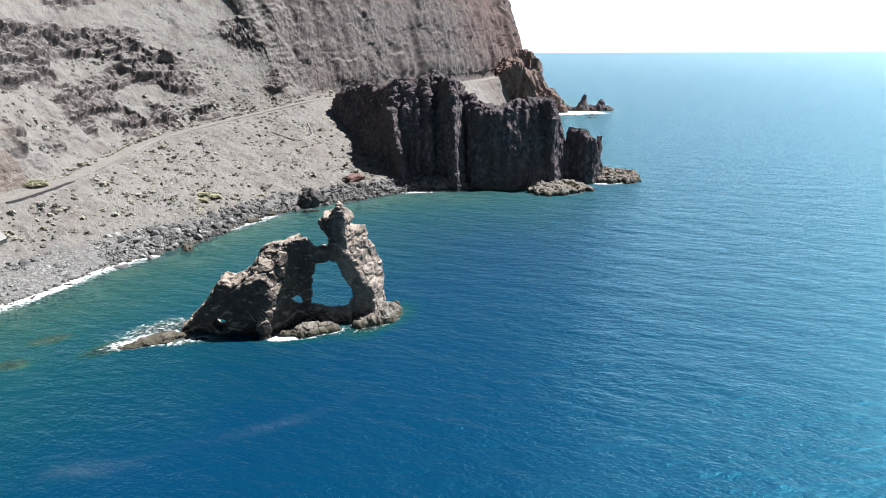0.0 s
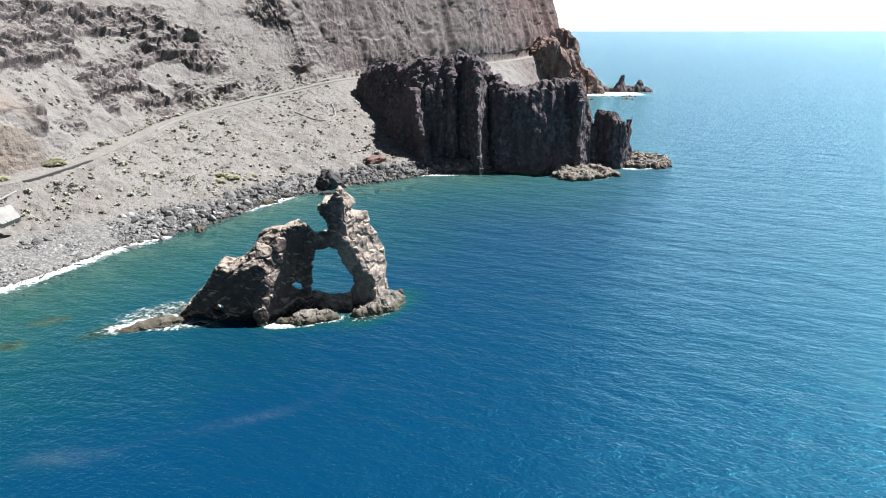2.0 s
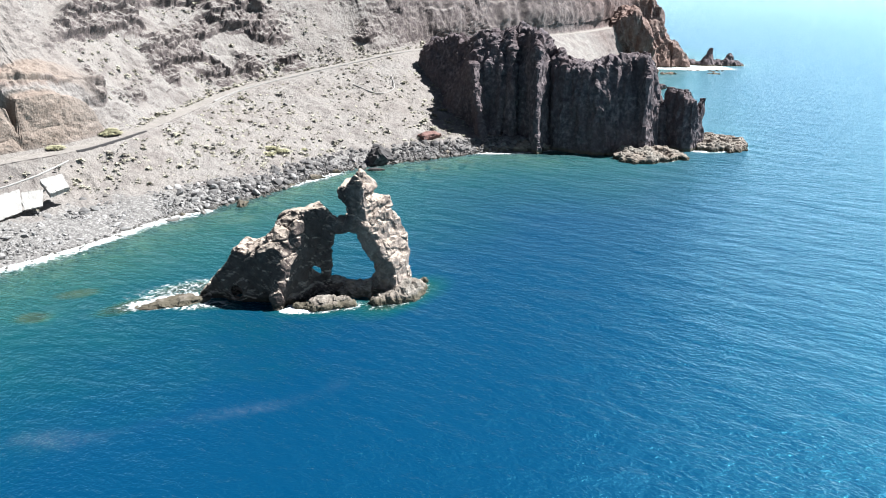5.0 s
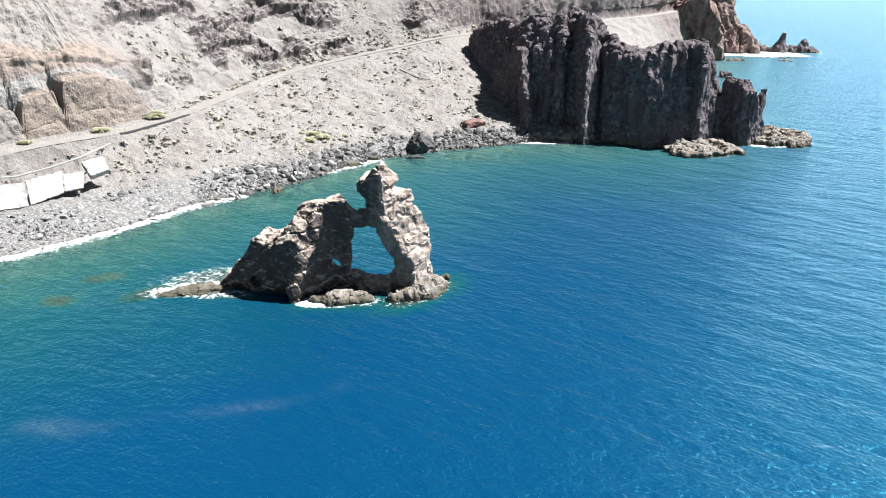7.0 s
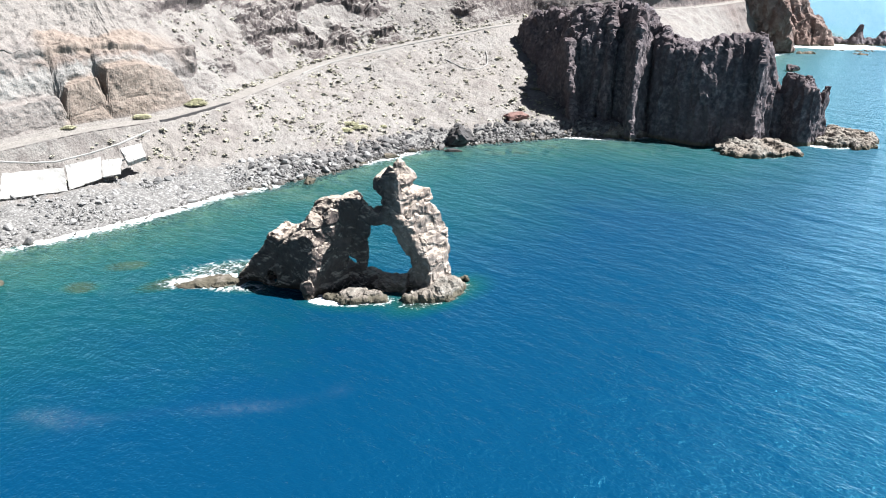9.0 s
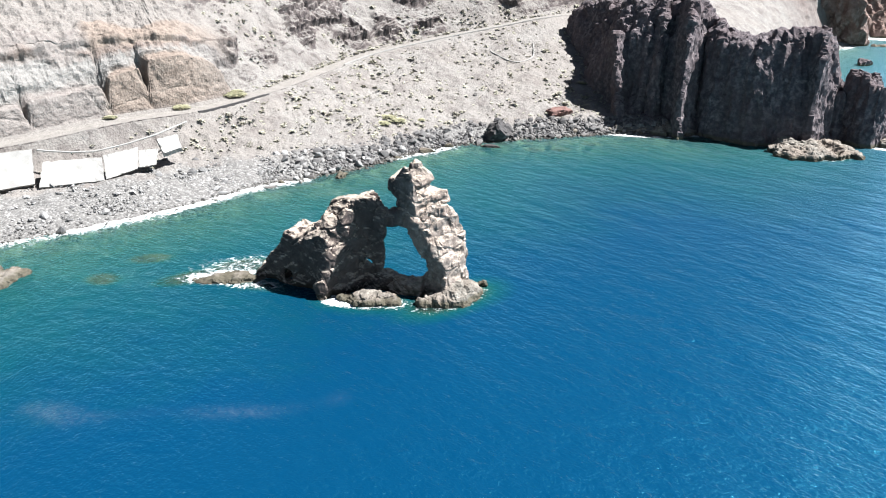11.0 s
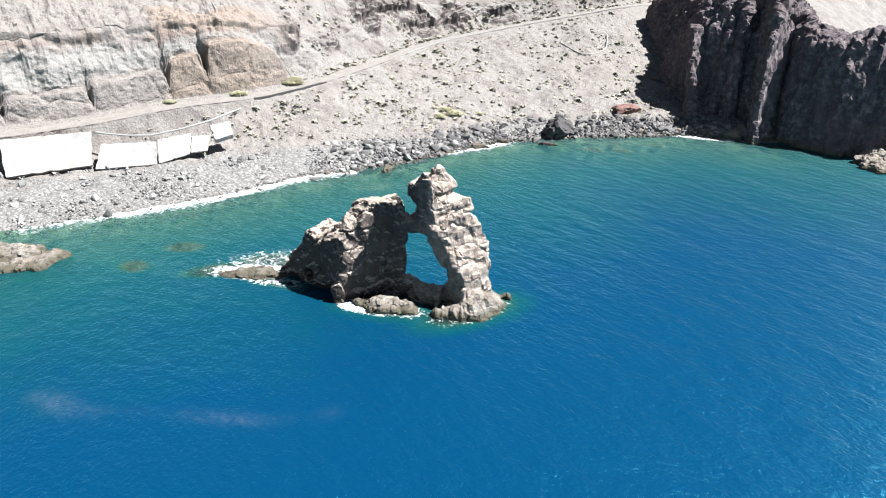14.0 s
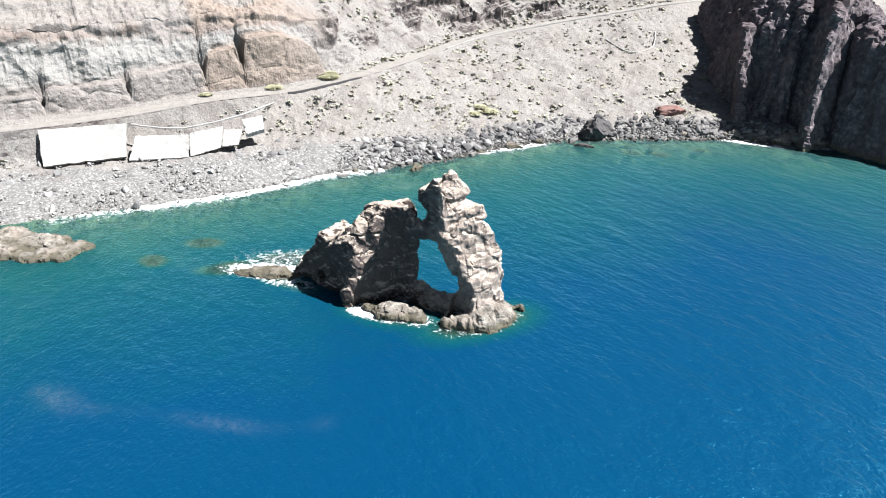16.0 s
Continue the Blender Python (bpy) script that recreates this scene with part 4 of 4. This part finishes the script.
def spins(n, rnd, tilt=0.5):
    a, b, c = rnd.uniform(0, 2 * math.pi, n), rnd.normal(0, tilt, n), rnd.normal(0, tilt, n)
    ca, sa, cb, sb, cc, sc = np.cos(a), np.sin(a), np.cos(b), np.sin(b), np.cos(c), np.sin(c)
    o, i = np.zeros(n), np.ones(n)
    rz = np.stack([ca, -sa, o, sa, ca, o, o, o, i], -1).reshape(-1, 3, 3)
    rx = np.stack([i, o, o, o, cb, -sb, o, sb, cb], -1).reshape(-1, 3, 3)
    ry = np.stack([cc, o, sc, o, i, o, -sc, o, cc], -1).reshape(-1, 3, 3)
    return rz @ rx @ ry


def scatter(shapes, places, sizes, rnd, tilt=0.5):
    vs, fs, base = [], [], 0
    pick = rnd.randint(0, len(shapes), len(places))
    for k, (v, f) in enumerate(shapes):
        m = pick == k
        c = int(m.sum())
        if not c:
            continue
        w = np.einsum("nij,vj->nvi", spins(c, rnd, tilt), v) * sizes[m][:, None, None] + places[m][:, None, :]
        vs.append(w.reshape(-1, 3))
        fs.append((f[None] + (np.arange(c) * len(v))[:, None, None] + base).reshape(-1, f.shape[1]))
        base += c * len(v)
    return np.concatenate(vs), np.concatenate(fs)


def slope_places(s, metres):
    run = np.linalg.norm(along(TRACK[:, :2], s) - along(SHORE, s), axis=1) - HALF_TRACK
    return ground(s, np.where(metres < 0, metres, np.clip(metres / run, 0, 0.985)))


rnd = np.random.RandomState(7)
SMALL = [boulder_shape(k, 1, 8) for k in range(14)]  # low blocks for the mass of stones
s_b = rnd.uniform(1.7, 12.3, 19000)
wide_b = along(BEACH_WIDTH, s_b)
m_b = wide_b * (rnd.beta(1.1, 1.35, len(s_b)) * 1.45 - 0.32)
size_b = np.exp(rnd.normal(-1.28, 0.60, len(s_b))) * np.where(s_b > 6, 1.2, 0.78) * np.where(m_b < 2, 0.8, 1.0)
p_b = slope_places(s_b, m_b)
p_b[:, 2] += 0.22 * size_b
MAT_DARK = boulder_material("dark_boulders", (0.05, 0.048, 0.05), (0.20, 0.19, 0.185))
big_b = np.argsort(-size_b * (m_b > -0.5))[:260]
single = np.zeros(len(s_b), dtype=bool)
single[big_b] = True
pale = s_b + rnd.normal(0, 0.6, len(s_b)) < 6.6
for mask, material, label in ((pale & ~single, MAT_BOULDER, "pale grey angular cobbles and boulders covering the beach"), (~pale & ~single, MAT_DARK, "dark grey angular basalt boulders along the shore")):
    v_b, f_b = scatter(SMALL, p_b[mask], np.clip(size_b[mask], 0.15, 1.9), rnd)
    tagged(new("beach_boulders", mesh_of("beach_boulders", v_b, f_b, material, False)), label, "boulders", kind="stuff")

# the largest boulders, each a thing of its own
for material, of in ((MAT_BOULDER, pale), (MAT_DARK, ~pale)):
    shapes = []
    for k in range(9):
        v, f = boulder_shape(200 + k, 2, 13)
        shapes.append(mesh_of("boulder", v, f, material, False))
    for i in np.nonzero(single & of)[0]:
        ob = new("boulder", shapes[i % 9])
        a = float(np.clip(size_b[i] * 1.1, 0.6, 1.7))
        ob.matrix_world = Matrix.Translation(Vector(p_b[i])) @ Euler((rnd.normal(0, 0.4), rnd.normal(0, 0.4), rnd.uniform(0, 6.28))).to_matrix().to_4x4() @ Matrix.Scale(a, 4)
        tagged(ob, "pale grey angular boulder on the cobble beach" if material is MAT_BOULDER else "dark grey basalt boulder on the rocky shore", "boulder", "beach boulders")

s_r = rnd.uniform(1.7, 12.0, 9500)
m_r = along(BEACH_WIDTH, s_r) + rnd.uniform(0, 1, len(s_r)) ** 1.3 * 60
run_r = np.linalg.norm(along(TRACK[:, :2], s_r) - along(SHORE, s_r), axis=1)
clump = fbm(s_r * 2.5, m_r * 0.09, s_r * 0, 3, 151)
keep = (m_r < run_r - 4) & (clump + rnd.uniform(-0.7, 0.7, len(s_r)) > 0.05)
s_r, m_r = s_r[keep], m_r[keep]
size_r = np.exp(rnd.normal(-1.6, 0.5, len(s_r)))
p_r = slope_places(s_r, m_r)
p_r[:, 2] += 0.2 * size_r
s_h = rnd.uniform(5.6, 12.0, 3200)
p_h = ground(s_h, 2.5 + rnd.uniform(0, 1, len(s_h)) ** 1.2 * 55)
size_h = np.exp(rnd.normal(-1.25, 0.5, len(s_h)))
p_r, size_r = np.concatenate([p_r, p_h]), np.concatenate([size_r, size_h])
v_r, f_r = scatter(SMALL, p_r, np.clip(size_r, 0.1, 1.2), rnd)
MAT_STONE = boulder_material("hill_stones", (0.085, 0.079, 0.074), (0.23, 0.212, 0.198))
tagged(new("hillside_stones", mesh_of("hillside_stones", v_r, f_r, MAT_STONE, False)), "loose brown-grey stones strewn over the scree", "stones", kind="stuff")


def big_rock(name, at, size, material, label, seed, squash=0.75, group=""):
    v, f = boulder_shape(seed, 4, 9)
    d1, gap, val = cells(v[:, 0] * 1.6 + seed, v[:, 1] * 1.6, v[:, 2] * 1.6, seed)
    v = v * (1 + 0.13 * val + 0.10 * ridged(v[:, 0] * 2.5 + seed, v[:, 1] * 2.5, v[:, 2] * 2.5, 3, seed))[:, None] * np.array((size[0], size[1], size[2]))
    ob = new(name, mesh_of(name, v, f, material, False))
    ob.location = at
    ob.rotation_euler = (0, 0, seed * 1.3)
    return tagged(ob, label, "rock", group)


big_rock("boulder", (-26.8, 213.0, 2.6), (5.4, 4.4, 5.2), MAT_BLACK, "large black basalt boulder at the water's edge", 3)
big_rock("boulder", (-26.0, 203.6, 0.1), (2.6, 1.7, 1.0), MAT_BLACK, "low black rock in the wash below the large boulder", 5)
big_rock("outcrop", (-15.0, 233.0, 3.6), (5.4, 3.4, 3.9), MAT_RED, "rust-red scoria outcrop among grey boulders", 8)
big_rock("boulder", (-14.8, 230.0, 2.2), (2.8, 2.0, 1.7), MAT_BLACK, "dark boulder below the red outcrop", 11)
for k, (x, y, z, a) in enumerate(((-40.8, 192.5, 0.2, 2.5), (-51.5, 165.5, 0.1, 2.3), (-45.5, 184.5, 0.1, 1.3), (-33.5, 207.5, 0.3, 1.6), (-37.0, 199.5, 0.2, 1.4), (-83, 137.0, 1.7, 1.0), (-62, 156, 0.1, 1.1), (-8, 226, 0.6, 1.5), (-2, 231, 0.8, 1.3), (3, 234.5, 0.8, 1.2))):
    big_rock("boulder", (x, y, z), (a, a * 0.8, a * 0.75), MAT_BLACK if k in (5, 9) else MAT_LEDGE, "rounded dark grey boulder at the waterline", 20 + k, group="waterline boulders")
for k, (x, y, a) in enumerate(((-14.6, 205.5, 2.3), (-8.5, 208.5, 2.0), (-1.5, 217.5, 2.1), (-60.3, 102.1, 1.5), (-19, 211, 1.8), (-12, 212.5, 1.6))):
    big_rock("sunken_rock", (x, y, -0.8), (a, a * 0.75, 0.9), MAT_LEDGE, "weed-covered rock just under the clear water", 40 + k, group="sunken rocks")
big_rock("offshore_rock", (89, 402, 1.0), (4.0, 3.4, 6.0), MAT_HEAD, "small dark rock standing in the bay beyond the headland", 51)


# ---- concrete ----
def slab(name, corners, thick, label, parent=None, cuts=0, seed=0):
    """A broken concrete plate through four corners, with a ragged outline and thickness."""
    a, b, c, d = (Vector(p) for p in corners)
    n = (b - a).cross(d - a).normalized()
    if n.z < 0 and abs(n.z) > 0.2:
        n = -n
    k = 14
    vs, fs = [], []
    for i in range(k + 1):
        for j in range(7):
            u, w = i / k, j / 6
            p = (a * (1 - u) + b * u) * (1 - w) + (d * (1 - u) + c * u) * w
            edge = 1.0 if i in (0, k) or j in (0, 6) else 0.15
            p = p + Vector((noise.noise((u * 9 + seed, w * 5, 1)), noise.noise((u * 9, w * 5 + seed, 5)), noise.noise((u * 9, w * 5, 9 + seed)))) * 0.26 * edge
            vs.append(p)
    m = len(vs)
    vs += [p - n * thick for p in vs]
    at = lambda i, j, o: i * 7 + j + o * m
    for i in range(k):
        for j in range(6):
            fs.append((at(i, j, 0), at(i + 1, j, 0), at(i + 1, j + 1, 0), at(i, j + 1, 0)))
            fs.append((at(i, j + 1, 1), at(i + 1, j + 1, 1), at(i + 1, j, 1), at(i, j, 1)))
    for i in range(k):
        fs.append((at(i, 0, 1), at(i + 1, 0, 1), at(i + 1, 0, 0), at(i, 0, 0)))
        fs.append((at(i, 6, 0), at(i + 1, 6, 0), at(i + 1, 6, 1), at(i, 6, 1)))
    for j in range(6):
        fs.append((at(0, j, 0), at(0, j + 1, 0), at(0, j + 1, 1), at(0, j, 1)))
        fs.append((at(k, j, 1), at(k, j + 1, 1), at(k, j + 1, 0), at(k, j, 0)))
    me = bpy.data.meshes.new(name)
    me.from_pydata([p - a for p in vs], [], fs)
    me.materials.append(MAT_CONCRETE)
    bm = bmesh.new()
    bm.from_mesh(me)
    bmesh.ops.recalc_face_normals(bm, faces=bm.faces)
    bm.to_mesh(me)
    bm.free()
    ob = new(name, me)
    ob.location = a
    return tagged(ob, label, "concrete", "broken retaining wall")


slab("retaining_wall", ((-117.3, 115.2, 10.3), (-106.6, 129.6, 10.3), (-104.2, 126.6, 3.6), (-112.8, 112.3, 3.6)), 0.8, "pale concrete retaining wall standing below the track", seed=1)
slab("concrete_slab", ((-104.6, 130.0, 7.5), (-96.0, 137.8, 7.4), (-93.6, 135.2, 3.1), (-101.8, 125.6, 3.4)), 0.5, "fallen pale concrete wall plate leaning on the bank", seed=4)
slab("concrete_slab", ((-95.9, 138.2, 7.7), (-92.2, 144.8, 8.3), (-90.2, 141.8, 4.3), (-93.4, 135.6, 3.2)), 0.5, "fallen pale concrete wall plate with a torn edge", seed=6)
slab("concrete_slab", ((-91.9, 144.6, 7.6), (-88.9, 147.6, 7.6), (-87.4, 144.6, 4.8), (-90.0, 142.0, 4.5)), 0.4, "small broken concrete plate among the boulders", seed=8)
slab("concrete_block", ((-90.2, 148.9, 9.4), (-87.6, 152.8, 9.9), (-84.4, 150.2, 7.7), (-86.6, 146.6, 6.9)), 1.2, "tilted pale concrete block on the bank", seed=10)


def sweep(name, points, wide, high, material, sides=4):
    """A bar or pipe along points, built as one mesh."""
    pts = [Vector(p) for p in points]
    vs, fs = [], []
    for i, p in enumerate(pts):
        t = (pts[min(i + 1, len(pts) - 1)] - pts[max(i - 1, 0)]).normalized()
        side = t.cross(Vector((0, 0, 1))).normalized()
        up = side.cross(t)
        for k in range(sides):
            a = 2 * math.pi * (k + 0.5) / sides
            vs.append(p + side * math.cos(a) * wide * 0.71 + up * math.sin(a) * high * 0.71)
    for i in range(len(pts) - 1):
        for k in range(sides):
            fs.append((i * sides + k, i * sides + (k + 1) % sides, (i + 1) * sides + (k + 1) % sides, (i + 1) * sides + k))
    fs += [tuple(range(sides)), tuple(reversed(range((len(pts) - 1) * sides, len(pts) * sides)))]
    me = bpy.data.meshes.new(name)
    me.from_pydata(vs, [], fs)
    me.materials.append(material)
    return me


def track_edge(s0, s1, side, lift, n=60, wobble=0.0):
    s = np.linspace(s0, s1, n)
    p = ground(s, np.full(n, 1.0 + side))
    p[:, 2] += lift + wobble * vnoise(s * 9, s * 0, s * 0, 3)
    return [tuple(q) for q in p]


tagged(new("kerb", sweep("kerb", track_edge(7.3, 11.2, 0.03, 0.1), 0.36, 0.36, MAT_CONCRETE)), "low whitish concrete kerb along the seaward edge of the track", "kerb")
tagged(new("kerb", sweep("kerb", track_edge(4.85, 5.85, 0.0, -0.35, 40, 0.15), 0.6, 1.0, MAT_BLACK)), "dark undermined stone edging of the track", "kerb")
MAT_PIPE = concrete_material()
tagged(new("pipe", sweep("pipe", ((-106, 130.3, 10.0), (-104.5, 131.5, 9.6), (-101, 134.5, 8.9), (-97.9, 138, 8.5), (-94, 144, 9.2), (-91, 149.5, 10.2), (-90, 154, 10.9), (-89.4, 158.5, 11.5)), 0.28, 0.28, MAT_PIPE, 8)), "pale pipe hanging along the collapsed track edge", "pipe")


def laid(points, lift, n=10):
    """Points of a line laid over the slope, from station and distance to the waterline."""
    pts = np.array(points, dtype=float)
    k = np.linspace(0, len(pts) - 1, n * (len(pts) - 1) + 1)
    p = slope_places(along(pts[:, 0], k), along(pts[:, 1], k))
    p[:, 2] += lift
    return [tuple(q) for q in p]


tagged(new("pipe", sweep("pipe", laid(((9.6, 52), (9.85, 44), (10.2, 47), (10.35, 56)), 0.35), 0.25, 0.25, MAT_PIPE, 8)), "broken pale pipe sagging over the scree below the track", "pipe")


# ---- plants ----
def leaf_material(name, a, b):
    g = Graph(name)
    info = g.t.nodes.new("ShaderNodeNewGeometry")
    return g.done(g.mix(info.outputs["Random Per Island"], a, b), 0.8)


MAT_DRY = leaf_material("dry_scrub", (0.29, 0.275, 0.21), (0.44, 0.42, 0.34))
MAT_GREEN = leaf_material("spurge_leaves", (0.30, 0.29, 0.17), (0.40, 0.385, 0.25))


def shrub_shape(seed, leaves, wide=0.16):
    rnd = np.random.RandomState(seed)
    vs, fs = [], []
    for k in range(leaves):
        a, e = rnd.uniform(0, 2 * math.pi), rnd.uniform(0.05, 1.45)
        way = np.array((math.cos(a) * math.cos(e), math.sin(a) * math.cos(e), math.sin(e) * 0.75))
        mid = way * rnd.uniform(0.55, 1.0)
        t1 = np.array((-math.sin(a), math.cos(a), rnd.uniform(-0.4, 0.4)))
        t2 = np.array((math.cos(a), math.sin(a), rnd.uniform(-0.5, 0.6))) * rnd.uniform(0.2, 0.42)
        w = wide * rnd.uniform(0.7, 1.4)
        vs += [mid - t2, mid + t1 * w, mid + t2, mid - t1 * w]
        fs.append((4 * k, 4 * k + 1, 4 * k + 2, 4 * k + 3))
    return np.array(vs), np.array(fs)


SHRUBS = [shrub_shape(60 + k, 34, 0.22) for k in range(5)]
s_s = rnd.uniform(1.8, 12.0, 3600)
m_s = along(BEACH_WIDTH, s_s) * 1.05 + rnd.uniform(0, 1, len(s_s)) * 62
run_s = np.linalg.norm(along(TRACK[:, :2], s_s) - along(SHORE, s_s), axis=1)
ok = m_s < run_s - 4
p_s = slope_places(s_s[ok], m_s[ok])
s_u = rnd.uniform(5.9, 12.0, 1500)
p_u = ground(s_u, 2 + rnd.uniform(0, 1, 1500) ** 1.5 * 26)
p_all = np.concatenate([p_s, p_u])
v_s, f_s = scatter(SHRUBS, p_all, np.exp(rnd.normal(-0.80, 0.4, len(p_all))), rnd, 0.15)
tagged(new("dry_scrub", mesh_of("dry_scrub", v_s, f_s, MAT_DRY, False)), "low pale dry scrub dotted over the slope", "shrubs", kind="stuff")
for k, (st, mt, a, hill) in enumerate(((8.05, 17, 1.7, 0), (7.75, 17, 1.6, 0), (7.9, 20, 1.5, 0), (8.4, 15, 1.2, 0), (5.55, 0, 2.2, 1.2), (5.62, 0, 1.6, 2.4), (4.75, 0, 1.7, 1.0), (3.95, 0, 1.2, 1.2), (10.95, 31, 1.3, 0))):
    at = ground(np.array([st]), np.array([2 + hill]))[0] if hill else slope_places(np.array([st]), np.array([float(mt)]))[0]
    v, f = shrub_shape(80 + k, 800, 0.06)
    ob = new("bush", mesh_of("bush", v * np.array((1.5, 1.2, 0.55)) * a, f, MAT_GREEN, False))
    ob.location = at
    tagged(ob, "yellow-green spurge bush on the dry bank", "bush", "green bushes")
